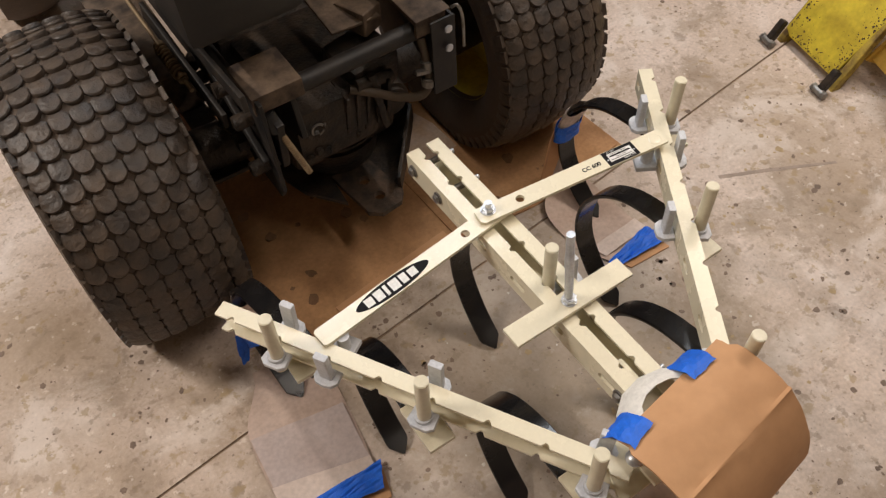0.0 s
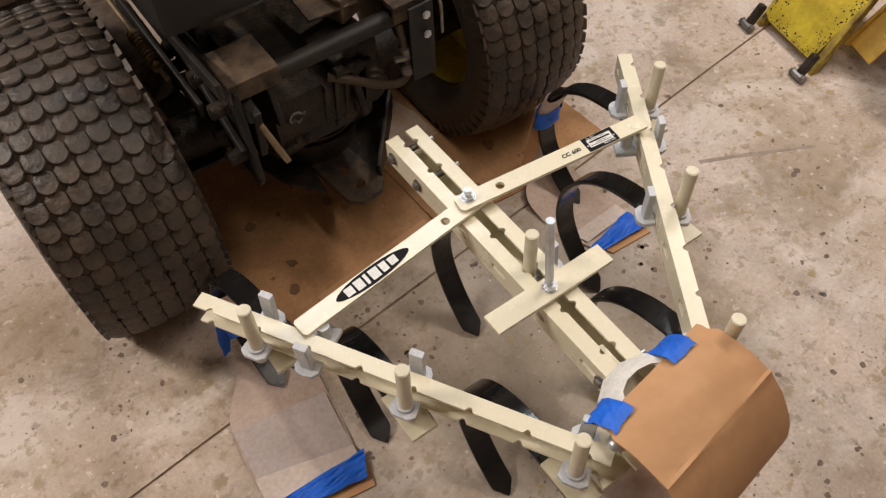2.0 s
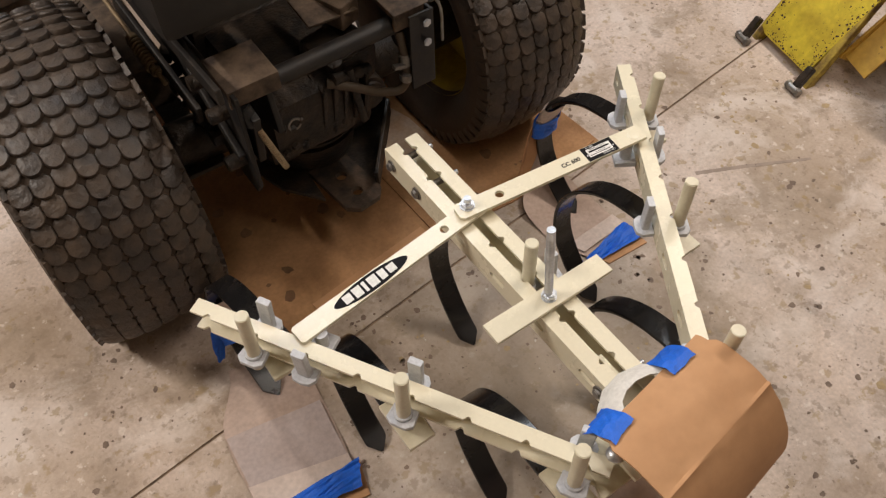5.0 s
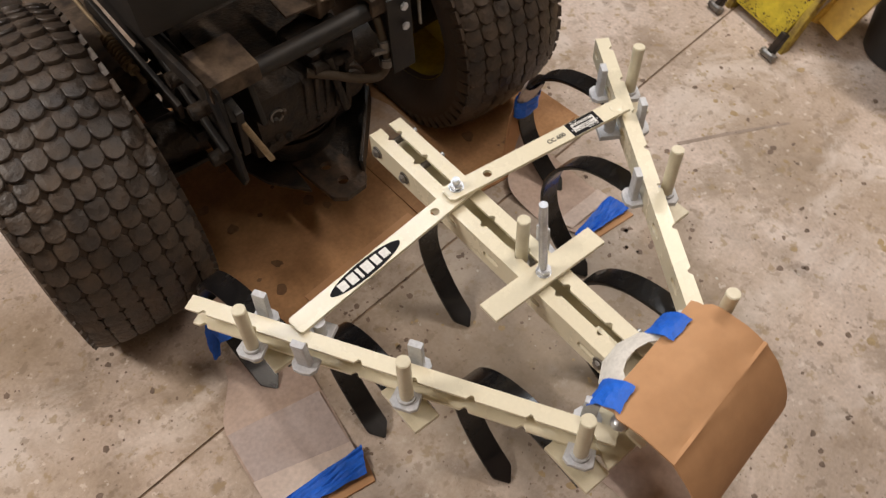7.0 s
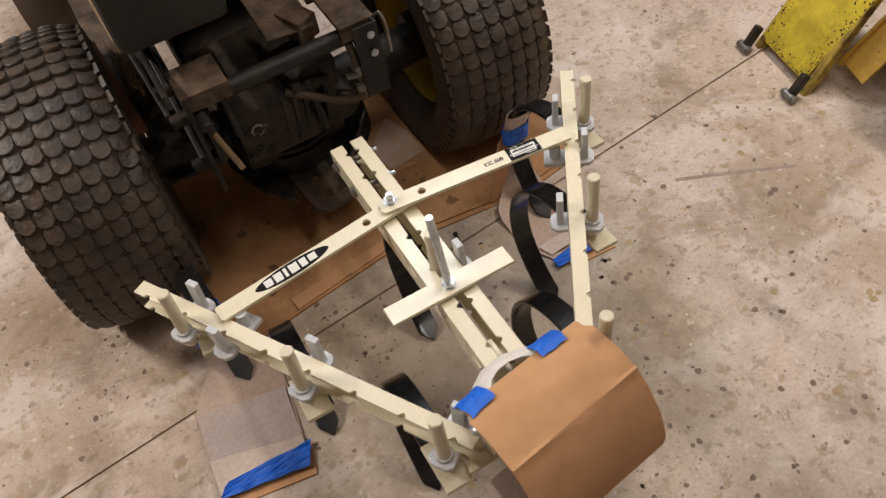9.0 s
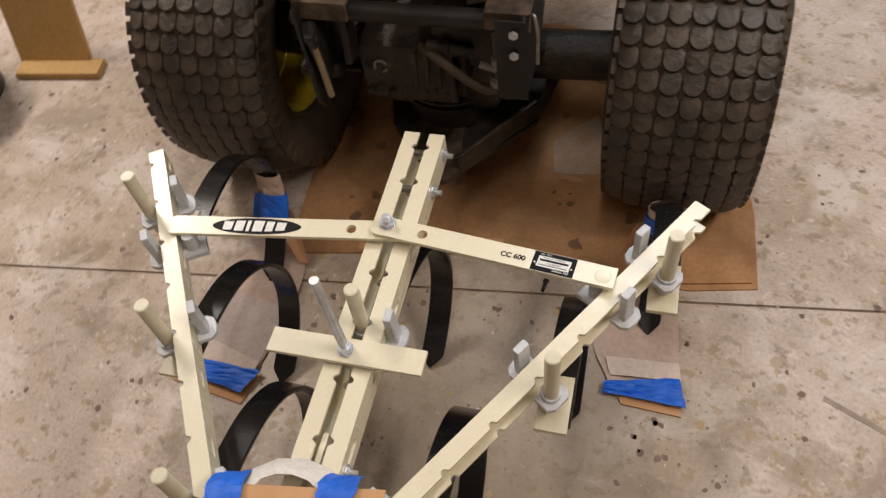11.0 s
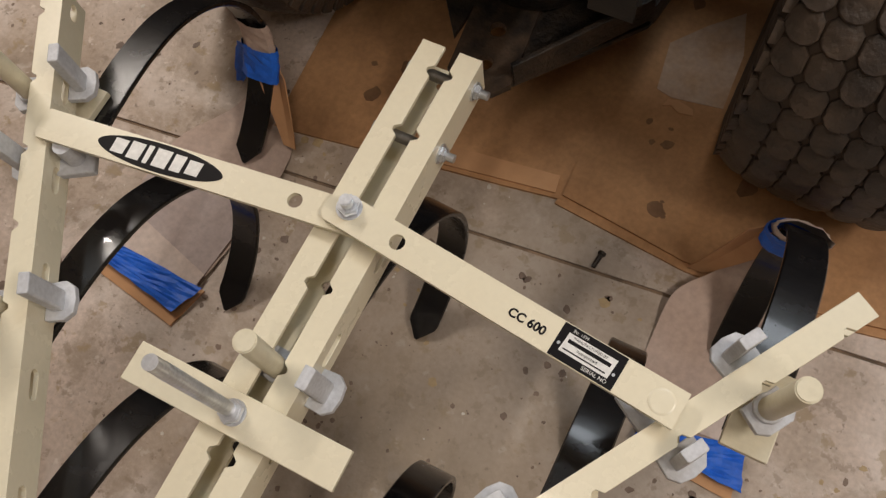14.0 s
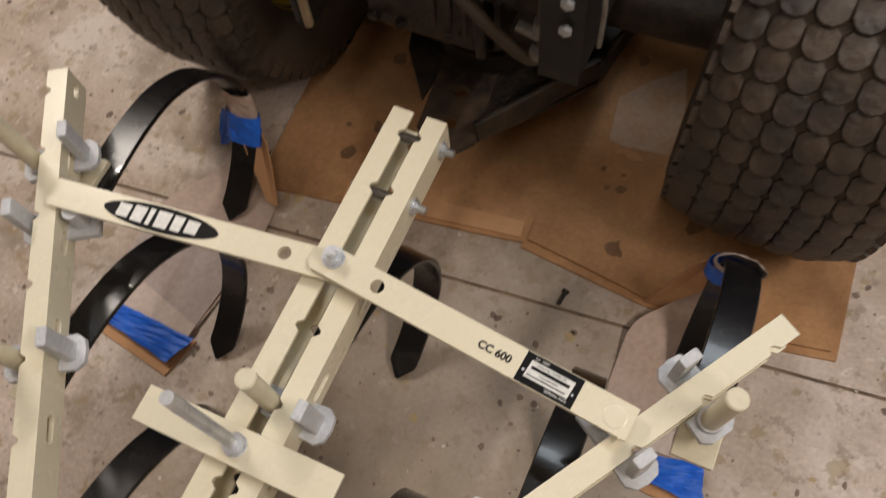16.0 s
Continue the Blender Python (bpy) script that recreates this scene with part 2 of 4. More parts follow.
def part(name, bm, mat, parent=None, label="", smooth=False, m=None):
    me = bpy.data.meshes.new(name)
    bmesh.ops.recalc_face_normals(bm, faces=bm.faces)
    bm.to_mesh(me)
    bm.free()
    if smooth:
        for p in me.polygons:
            p.use_smooth = True
        me.set_sharp_from_angle(angle=radians(38))
    me.materials.append(mat)
    ob = new(name, me)
    if parent:
        ob.parent = parent
    if m is not None:
        ob.matrix_basis = m
    return tagged(ob, label=label)


def thing(name, label, category, m=None, group="", kind=""):
    ob = new(name)
    ob.empty_display_size = 0.05
    if m is not None:
        ob.matrix_basis = m
    return tagged(ob, label, category, group, kind)


def box(bm, size, m=I4, bevel=0.0):
    r = bmesh.ops.create_cube(bm, size=1.0, matrix=m @ Matrix.Diagonal((*size, 1)))
    if bevel:
        edges = list({e for v in r["verts"] for e in v.link_edges})
        bmesh.ops.bevel(bm, geom=edges, offset=bevel, segments=2, affect="EDGES", profile=0.6)
    return bm


def cyl(bm, r, h, m=I4, seg=24, r2=None, bevel=0.0):
    """A cylinder along z, standing on its origin."""
    made = bmesh.ops.create_cone(bm, cap_ends=True, segments=seg, radius1=r, radius2=r if r2 is None else r2, depth=h,
                                 matrix=m @ Matrix.Translation((0, 0, h / 2)))
    if bevel:
        edges = [e for e in {e for v in made["verts"] for e in v.link_edges} if any(len(f.verts) > 4 for f in e.link_faces)]
        bmesh.ops.bevel(bm, geom=edges, offset=bevel, segments=2, affect="EDGES")
    return bm


def between(a, b):
    """The pose whose z axis runs from a to b, and the length."""
    a, b = Vector(a), Vector(b)
    d = b - a
    return Matrix.Translation(a) @ d.to_track_quat("Z", "Y").to_matrix().to_4x4(), d.length


def rod(bm, a, b, r, seg=16, bevel=0.0, r2=None):
    m, h = between(a, b)
    return cyl(bm, r, h, m, seg, r2, bevel)


def slab(bm, outline, z0, z1, m=I4):
    """A flat plate of any outline."""
    low = [bm.verts.new(m @ Vector((x, y, z0))) for x, y in outline]
    high = [bm.verts.new(m @ Vector((x, y, z1))) for x, y in outline]
    bm.faces.new(low[::-1])
    bm.faces.new(high)
    k = len(outline)
    for i in range(k):
        bm.faces.new((low[i], low[(i + 1) % k], high[(i + 1) % k], high[i]))
    return bm


def holed_plate(bm, length, width, z0, z1, holes, m=I4, round_ends=0.0, seg=20):
    """A flat bar along x from 0 to length, with round holes [(x, radius), ...] through it."""
    cuts = [0.0]
    for x, r in holes:
        cuts += [x - r * 1.5, x + r * 1.5]
    cuts.append(length)
    w = width / 2
    for i in range(0, len(cuts), 2):
        a, b = cuts[i], cuts[i + 1]
        pts = [(a, -w), (b, -w), (b, w), (a, w)]
        if i == 0 and round_ends:
            pts = [(a + round_ends, -w), (b, -w), (b, w), (a + round_ends, w), (a, w - round_ends), (a, -w + round_ends)]
        if b - a > 1e-5:
            slab(bm, pts, z0, z1, m)
    for x, r in holes:
        k = 1.5 * r
        turns = [2 * math.pi * j / seg for j in range(seg)]
        corner = math.atan2(w, k)
        turns = sorted({round(t, 6) for t in turns + [corner, math.pi - corner, math.pi + corner, 2 * math.pi - corner]})
        inner = [(x + r * math.cos(t), r * math.sin(t)) for t in turns]
        outer = []
        for t in turns:
            c, s = math.cos(t), math.sin(t)
            f = min(k / max(abs(c), 1e-6), w / max(abs(s), 1e-6))
            outer.append((x + c * f, s * f))
        rings = [[bm.verts.new(m @ Vector((px, py, z))) for px, py in ring] for ring, z in ((inner, z0), (outer, z0), (outer, z1), (inner, z1))]
        ns = len(turns)
        for q in range(4):
            ra, rb = rings[q], rings[(q + 1) % 4]
            for j in range(ns):
                bm.faces.new((ra[j], ra[(j + 1) % ns], rb[(j + 1) % ns], rb[j]))
    return bm


def spline(points, steps=6):
    """A smooth line through the points."""
    p = [Vector(q) for q in points]
    p = [2 * p[0] - p[1]] + p + [2 * p[-1] - p[-2]]
    out = []
    for i in range(1, len(p) - 2):
        for s in range(steps):
            t = s / steps
            out.append(0.5 * ((2 * p[i]) + (p[i + 1] - p[i - 1]) * t + (2 * p[i - 1] - 5 * p[i] + 4 * p[i + 1] - p[i + 2]) * t * t
                              + (3 * p[i] - p[i - 1] - 3 * p[i + 1] + p[i + 2]) * t ** 3))
    return out + [p[-2]]


def tube(bm, points, r, seg=10, steps=6):
    line = spline(points, steps)
    rings = []
    side = Vector((0.3, 0.2, 1)).normalized()
    for i, q in enumerate(line):
        d = (line[min(i + 1, len(line) - 1)] - line[max(i - 1, 0)]).normalized()
        u = d.cross(side).normalized()
        v = d.cross(u)
        rings.append([bm.verts.new(q + r * (math.cos(a) * u + math.sin(a) * v)) for a in [2 * math.pi * k / seg for k in range(seg)]])
    for a, b in zip(rings, rings[1:]):
        for k in range(seg):
            bm.faces.new((a[k], a[(k + 1) % seg], b[(k + 1) % seg], b[k]))
    bm.faces.new(rings[0][::-1])
    bm.faces.new(rings[-1])
    return bm


def coil(bm, a, b, r, wire, turns):
    m, h = between(a, b)
    n = turns * 12
    return tube(bm, [m @ Vector((r * math.cos(2 * math.pi * turns * i / n), r * math.sin(2 * math.pi * turns * i / n), h * i / n)) for i in range(n + 1)], wire, 6, 1)


def grid_sheet(bm, rows, thick):
    """A bent sheet from rows of points, given thickness along its own normals."""
    rows = [[Vector(p) for p in r] for r in rows]
    nr, nc = len(rows), len(rows[0])
    normals = []
    for i in range(nr):
        line = []
        for j in range(nc):
            du = rows[i][min(j + 1, nc - 1)] - rows[i][max(j - 1, 0)]
            dv = rows[min(i + 1, nr - 1)][j] - rows[max(i - 1, 0)][j]
            line.append(du.cross(dv).normalized())
        normals.append(line)
    top = [[bm.verts.new(rows[i][j]) for j in range(nc)] for i in range(nr)]
    low = [[bm.verts.new(rows[i][j] - thick * normals[i][j]) for j in range(nc)] for i in range(nr)]
    for i in range(nr - 1):
        for j in range(nc - 1):
            bm.faces.new((top[i][j], top[i][j + 1], top[i + 1][j + 1], top[i + 1][j]))
            bm.faces.new((low[i][j], low[i + 1][j], low[i + 1][j + 1], low[i][j + 1]))
    ring = [(0, j) for j in range(nc)] + [(i, nc - 1) for i in range(1, nr)] + [(nr - 1, j) for j in range(nc - 2, -1, -1)] + [(i, 0) for i in range(nr - 2, 0, -1)]
    for (a, b), (c, d) in zip(ring, ring[1:] + ring[:1]):
        bm.faces.new((top[a][b], low[a][b], low[c][d], top[c][d]))
    return bm


def lathe(bm, profile, seg=48, m=I4):
    """Spins (radius, along) points round the x axis."""
    rings = []
    for k in range(seg):
        a = 2 * math.pi * k / seg
        rings.append([bm.verts.new(m @ Vector((x, r * math.cos(a), r * math.sin(a)))) for r, x in profile])
    for k in range(seg):
        p, q = rings[k], rings[(k + 1) % seg]
        for i in range(len(profile) - 1):
            bm.faces.new((p[i], p[i + 1], q[i + 1], q[i]))
    return bm


def hexagon(bm, r, h, m=I4, bevel=0.0015):
    return cyl(bm, r, h, m, 6, bevel=bevel)


def lettering(name, body, size, m, mat, parent, bold=0.0, shear=0.0):
    """Raised letters from the built-in font, as a mesh."""
    cu = bpy.data.curves.new(name, "FONT")
    cu.body, cu.size, cu.align_x, cu.align_y, cu.extrude, cu.offset, cu.shear = body, size, "CENTER", "CENTER", 0.0001, bold, shear
    tmp = bpy.data.objects.new(name, cu)
    scene.collection.objects.link(tmp)
    me = bpy.data.meshes.new_from_object(tmp.evaluated_get(bpy.context.evaluated_depsgraph_get()))
    bpy.data.objects.remove(tmp)
    bpy.data.curves.remove(cu)
    me.materials.clear()
    me.materials.append(mat)
    ob = new(name, me)
    ob.parent, ob.matrix_basis = parent, m
    return ob


# ---- the garage shell ----
def slab_half(name, far):
    """Half of the concrete floor, on one side of the sawn joint y = 0.165 + 0.105 x."""
    bm = bmesh.new()
    g = 0.0028
    xs = [-4.0 + 0.5 * i for i in range(17)]
    edge = [(x, 0.165 + 0.105 * x + (g if far else -g) + 0.002 * math.sin(9 * x)) for x in xs]
    out = edge + [(4.0, 5.0), (-4.0, 5.0)] if far else edge[::-1] + [(-4.0, -4.0), (4.0, -4.0)]
    slab(bm, out, -0.12, 0.0)
    return tagged(part(name, bm, CONCRETE), "stained grey-beige concrete garage floor slab", "floor", kind="structure")


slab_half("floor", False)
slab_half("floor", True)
bm = bmesh.new()
box(bm, (8.0, 9.0, 0.1), pose(0, 0.5, -0.17))
box(bm, (8.0, 0.02, 0.006), pose(0, 0.165, -0.0062, 0, 0, math.degrees(math.atan(0.105))))
tagged(part("ground", bm, JOINT), "dark grit filling the sawn floor joint", "ground", kind="structure")
for nm, size, at in (("wall_north", (8.4, 0.2, 2.9), (0, 5.1, 1.33)), ("wall_south", (8.4, 0.2, 2.9), (0, -4.1, 1.33)),
                     ("wall_east", (0.2, 9.0, 2.9), (4.1, 0.5, 1.33)), ("wall_west", (0.2, 9.0, 2.9), (-4.1, 0.5, 1.33))):
    bm = box(bmesh.new(), size, pose(*at))
    tagged(part(nm, bm, WALL), "plain painted garage wall", "wall", kind="structure")
tagged(part("ceiling", box(bmesh.new(), (8.4, 9.4, 0.1), pose(0, 0.5, 2.83)), CEIL), "plain dim garage ceiling", "ceiling", kind="structure")

# ---- the cultivator ----
cultivator = thing("cultivator", "cream-painted steel garden tractor cultivator with black curved tines", "cultivator")
ARM_L, ARM_W, ARM_H = 0.645, 0.0254, 0.047
NOTCH = [0.030 + 0.0835 * i for i in range(8)]
ARMS = {1: pose(0.087, -0.431, 0.430, 0, 0, -32.35), -1: pose(-0.089, -0.453, 0.425, 0, 0, 31.0)}


def channel(bm, length, width, height, stations, slots, side=1, wall=0.005, depth=0.006):
    """A channel along y, web at x = 0, top at z = 0: V notches in the free edges of both flanges, round-ended slots through the web."""
    mid, half, r = -height * 0.5, 0.006, 0.005
    lower = [s + 0.011 for s in stations]

    def bite(y, at):
        d = min([abs(y - s) for s in at] or [1])
        return depth * max(0.0, min(1.0, (0.0065 - d) / 0.0045))

    ys = {0.0, length}
    for s in list(stations) + lower:
        ys |= {s - 0.0065, s - 0.002, s + 0.002, s + 0.0065}
    for a, b in slots:
        ys |= {a, a + r * 0.3, a + r, b - r, b - r * 0.3, b}
    ys = sorted(y for y in ys if 0.0 <= y <= length)
    ys = [y for i, y in enumerate(ys) if i == 0 or y - ys[i - 1] > 1e-5]

    def gap(y):
        for a, b in slots:
            if a - 1e-6 <= y <= b + 1e-6:
                e = min(y - a, b - y)
                return half * (math.sqrt(max(0.02, 1 - (1 - e / r) ** 2)) if e < r else 1.0)
        return half

    rings = []
    for y in ys:
        wt, wb, g = width - bite(y, stations), width - bite(y, lower), gap(y)
        prof = [(0, 0), (wt, 0), (wt, -wall), (wall, -wall), (wall, mid + g), (wall, mid - g), (wall, -height + wall), (wb, -height + wall), (wb, -height), (0, -height), (0, mid - g), (0, mid + g)]
        rings.append([bm.verts.new((side * x, y, z)) for x, z in prof])
    for i in range(len(ys) - 1):
        p, q = rings[i], rings[i + 1]
        cy = (ys[i] + ys[i + 1]) / 2
        open_here = any(a < cy < b for a, b in slots)
        for k in range(12):
            n = (k + 1) % 12
            if open_here and k in (4, 10):
                continue
            bm.faces.new((p[k], p[n], q[n], q[k]))
        if open_here:
            bm.faces.new((p[4], q[4], q[11], p[11]))
            bm.faces.new((p[5], p[10], q[10], q[5]))
    for a, b in slots:
        for y in (a, b):
            i = min(range(len(ys)), key=lambda j: abs(ys[j] - y))
            v = rings[i]
            bm.faces.new((v[4], v[5], v[10], v[11]))
    for v in (rings[0], rings[-1]):
        bm.faces.new((v[0], v[1], v[2], v[3], v[4], v[11]))
        bm.faces.new((v[11], v[4], v[5], v[10]))
        bm.faces.new((v[10], v[5], v[6], v[7], v[8], v[9]))
    return bm


def bevelled(ob, width=0.0012):
    md = ob.modifiers.new("edge", "BEVEL")
    md.width, md.segments, md.limit_method, md.angle_limit = width, 2, "ANGLE", radians(40)
    return ob


for side, m in ARMS.items():
    bm = bmesh.new()
    channel(bm, ARM_L, ARM_W, ARM_H, [ARM_L - s for s in NOTCH], [(0.09 + 0.105 * i, min(0.12 + 0.105 * i, 0.636)) for i in range(6)], side)
    bevelled(part("side_arm", bm, CREAM, cultivator, "notched cream steel channel", m=m))

BEAM_Z, BEAM_Y0, BEAM_Y1 = 0.421, -0.47, 0.197
for side in (1, -1):
    bm = bmesh.new()
    # webs outside, notched flanges facing each other across the gap
    channel(bm, BEAM_Y1 - BEAM_Y0, 0.0254, 0.050, [BEAM_Y1 - BEAM_Y0 - s for s in (0.03, 0.102, 0.2745, 0.356, 0.444, 0.53)],
            [(0.12, 0.155), (0.235, 0.27), (0.33, 0.365), (0.43, 0.465)], -side)
    bevelled(part("centre_rail", bm, CREAM, cultivator, "notched cream steel channel", m=pose(0.0055 + side * 0.0335, BEAM_Y0, BEAM_Z)))

bm = box(bmesh.new(), (0.008, 0.11, 0.006), pose(0.004, -0.375, 0.409), 0.001)
part("gap_strip", bm, CREAM, cultivator, "narrow cream strip between the rails")
# spacers and bolts through the front of the beam
for y in (0.175, 0.098, -0.36):
    bm = bmesh.new()
    rod(bm, (-0.022, y, 0.397), (0.034, y, 0.397), 0.006, 12)
    part("spacer", bm, DULL_STEEL, cultivator, "dull steel spacer tube", True)
    bm = bmesh.new()
    hexagon(bm, 0.0085, 0.007, pose(0.039, y, 0.397, 0, 90, 0))
    cyl(bm, 0.0045, 0.016, pose(0.039, y, 0.397, 0, 90, 0), 14)
    cyl(bm, 0.0105, 0.002, pose(0.039, y, 0.397, 0, 90, 0), 20)
    part("nut", bm, ZINC, cultivator, "zinc nut on a short thread", True)
    bm = bmesh.new()
    cyl(bm, 0.0115, 0.002, pose(-0.0285, y, 0.397, 0, -90, 0), 20)
    hexagon(bm, 0.0085, 0.006, pose(-0.0305, y, 0.397, 0, -90, 0))
    part("bolt_head", bm, DULL_STEEL, cultivator, "dull steel bolt head", True)

# the two crossbars, overlapping under one bolt


def bar_pose(a, b):
    a, b = Vector(a), Vector(b)
    x = (b - a).normalized()
    y = Vector((0, 0, 1)).cross(x).normalized()
    z = x.cross(y)
    return Matrix.Translation(a) @ Matrix((x, y, z)).transposed().to_4x4(), (b - a).length


LEFT_BAR, LEFT_LEN = bar_pose((-0.336, -0.050, 0.4260), (0.022, -0.008, 0.4280))
RIGHT_BAR, RIGHT_LEN = bar_pose((-0.020, -0.006, 0.4345), (0.336, -0.048, 0.4395))
bm = holed_plate(bmesh.new(), LEFT_LEN, 0.033, 0, 0.006, [(0.286, 0.0075)], round_ends=0.004)
left_bar = part("left_crossbar", bm, CREAM, cultivator, "cream flat bar with a dark oval decal", m=LEFT_BAR)
bm = holed_plate(bmesh.new(), RIGHT_LEN, 0.033, 0, 0.006, [(0.0785, 0.0075)], round_ends=0.006)
right_bar = part("right_crossbar", bm, CREAM, cultivator, "cream flat bar with a maker's plate", m=RIGHT_BAR)

# oval decal with six white bars
bm = bmesh.new()
slab(bm, [(0.070 * math.copysign(abs(math.cos(t)) ** 0.92, math.cos(t)), 0.0150 * math.copysign(abs(math.sin(t)) ** 1.12, math.sin(t))) for t in [2 * math.pi * i / 72 for i in range(72)]], 0.0061, 0.0064)
decal = part("decal", bm, DECAL_BLACK, left_bar, "black oval decal with white bars", m=pose(0.139, 0, 0))
for x, w, h in ((-0.0455, 0.0150, 0.0155), (-0.0270, 0.0150, 0.0185), (-0.0130, 0.0060, 0.0195), (0.0025, 0.0165, 0.0195), (0.0205, 0.0125, 0.0180), (0.0380, 0.0150, 0.0150)):
    bm = slab(bmesh.new(), [(x - w / 2 + 0.0005, -h / 2), (x + w / 2 - 0.0005, -h / 2), (x + w / 2 + 0.001, h / 2), (x - w / 2 + 0.001, h / 2)], 0.0065, 0.0067)
    part("bar", bm, DECAL_WHITE, decal)

lettering("model_mark", "CC 600", 0.0112, RIGHT_BAR @ pose(0.2150, -0.0015, 0.0063), DECAL_BLACK, cultivator, 0.00035)
bm = bmesh.new()
slab(bm, [(-0.030, -0.0158), (0.030, -0.0158), (0.030, 0.0158), (-0.030, 0.0158)], 0.0061, 0.0066)
plate = bevelled(part("maker_plate", bm, DECAL_BLACK, right_bar, "black maker's plate with a silver panel", m=pose(0.273, 0, 0)), 0.0003)
bm = slab(bmesh.new(), [(-0.0235, -0.0085), (0.0225, -0.0085), (0.0235, 0.0092), (-0.0225, 0.0092)], 0.0067, 0.0069)
part("panel", bm, DECAL_WHITE, plate)
bm = bmesh.new()
for x0, x1, y, h in ((-0.020, 0.020, 0.0025, 0.0034), (-0.021, 0.019, -0.0055, 0.0012)):
    slab(bm, [(x0, y - h / 2), (x1, y - h / 2), (x1, y + h / 2), (x0, y + h / 2)], 0.007, 0.0071)
part("print_bars", bm, DECAL_BLACK, plate)
PL = RIGHT_BAR @ pose(0.273, 0, 0.0072)
for body, x, y, s, mt in (("MANUFACTURED BY", -0.001, 0.0065, 0.0034, DECAL_BLACK), ("Incorporated", 0.0, -0.0018, 0.0036, DECAL_BLACK), ("SERIAL NO", 0.012, -0.0118, 0.0048, DECAL_WHITE), ("Est  1839", -0.013, 0.0120, 0.0038, DECAL_WHITE)):
    lettering("plate_print", body, s, PL @ pose(x, y, 0), mt, cultivator)
for x, y in ((-0.0262, -0.003), (0.0255, -0.003)):
    part("rivet", cyl(bmesh.new(), 0.0014, 0.0008, pose(x, y, 0.0066), 12), ZINC, plate)

# centre bolt with its washer and nut
bm = bmesh.new()
cyl(bm, 0.0125, 0.002, pose(0.002, -0.004, 0.4405), 28)
hexagon(bm, 0.0108, 0.008, pose(0.002, -0.004, 0.4425, 0, 0, 12))
cyl(bm, 0.0062, 0.010, pose(0.002, -0.004, 0.4505), 18, bevel=0.001)
part("centre_bolt", bm, ZINC, cultivator, "shiny zinc bolt with nut and washer", True)
# low dome of a carriage bolt under the paint
bm = bmesh.new()
cyl(bm, 0.0115, 0.0009, pose(0.319, -0.047, 0.4454), 28, 0.0095)
cyl(bm, 0.0095, 0.0006, pose(0.319, -0.047, 0.4463), 28, 0.003)
part("carriage_bolt", bm, CREAM, cultivator, "painted-over domed bolt head", True)

# tie plate with the tall threaded rod
bm = bmesh.new()
slab(bm, [(-0.109, -0.0185), (0.109, -0.0185), (0.109, 0.0185), (-0.109, 0.0185)], 0, 0.007)
bevelled(part("tie_plate", bm, CREAM, cultivator, "cream flat plate across the rails", m=pose(0, -0.211, 0.426, 0, 0, 0)), 0.001)
bm = bmesh.new()
rod(bm, (0.002, -0.2115, 0.38), (-0.008, -0.2045, 0.592), 0.0062, 20)
for i in range(44):
    z = 0.452 + i * 0.0028
    f = (z - 0.38) / 0.212
    cyl(bm, 0.0066, 0.0013, pose(0.002 - 0.010 * f, -0.2115 + 0.007 * f, z), 16, 0.0060)
part("threaded_rod", bm, ZINC, cultivator, "bright threaded steel rod", True)
bm = bmesh.new()
cyl(bm, 0.0120, 0.002, pose(0.000, -0.2105, 0.433), 28)
hexagon(bm, 0.0112, 0.009, pose(0.000, -0.2105, 0.435, 0, 0, 8))
part("rod_nut", bm, ZINC, cultivator, "zinc nut and washer", True)
bm = bmesh.new()
cyl(bm, 0.0135, 0.020, pose(0.001, -0.211, 0.345), 20)
part("lower_nut", bm, DULL_STEEL, cultivator, "dull steel nut under the beam", True)

TINE = [(-0.022, 0.351), (0.04, 0.352), (0.10, 0.346), (0.158, 0.328), (0.210, 0.290), (0.246, 0.236), (0.261, 0.175), (0.253, 0.115), (0.220, 0.062), (0.176, 0.024), (0.130, 0.003)]


def tine_mesh(reach=1.0):
    """A flat spring-steel band bent forward, down and back to a pointed end."""
    line = spline([(0, y * reach, z) for y, z in TINE], 7)
    bm, rings, n = bmesh.new(), [], len(line)
    total = sum((b - a).length for a, b in zip(line, line[1:]))
    run = 0.0
    for i, q in enumerate(line):
        if i:
            run += (q - line[i - 1]).length
        d = (line[min(i + 1, n - 1)] - line[max(i - 1, 0)]).normalized()
        nrm = Vector((1, 0, 0)).cross(d)
        left = total - run
        w = 0.0215 * min(1.0, 0.10 + left / 0.026)
        t = 0.0038 * min(1.0, 0.35 + left / 0.05)
        rings.append([bm.verts.new(q + Vector((sx * w, 0, 0)) + nrm * (sz * t)) for sx, sz in ((-1, -0.5), (-0.93, -1), (0.93, -1), (1, -0.5), (1, 0.5), (0.93, 1), (-0.93, 1), (-1, 0.5))])
    for a, b in zip(rings, rings[1:]):
        for k in range(8):
            bm.faces.new((a[k], a[(k + 1) % 8], b[(k + 1) % 8], b[k]))
    bm.faces.new(rings[0][::-1])
    bm.faces.new(rings[-1])
    return bm


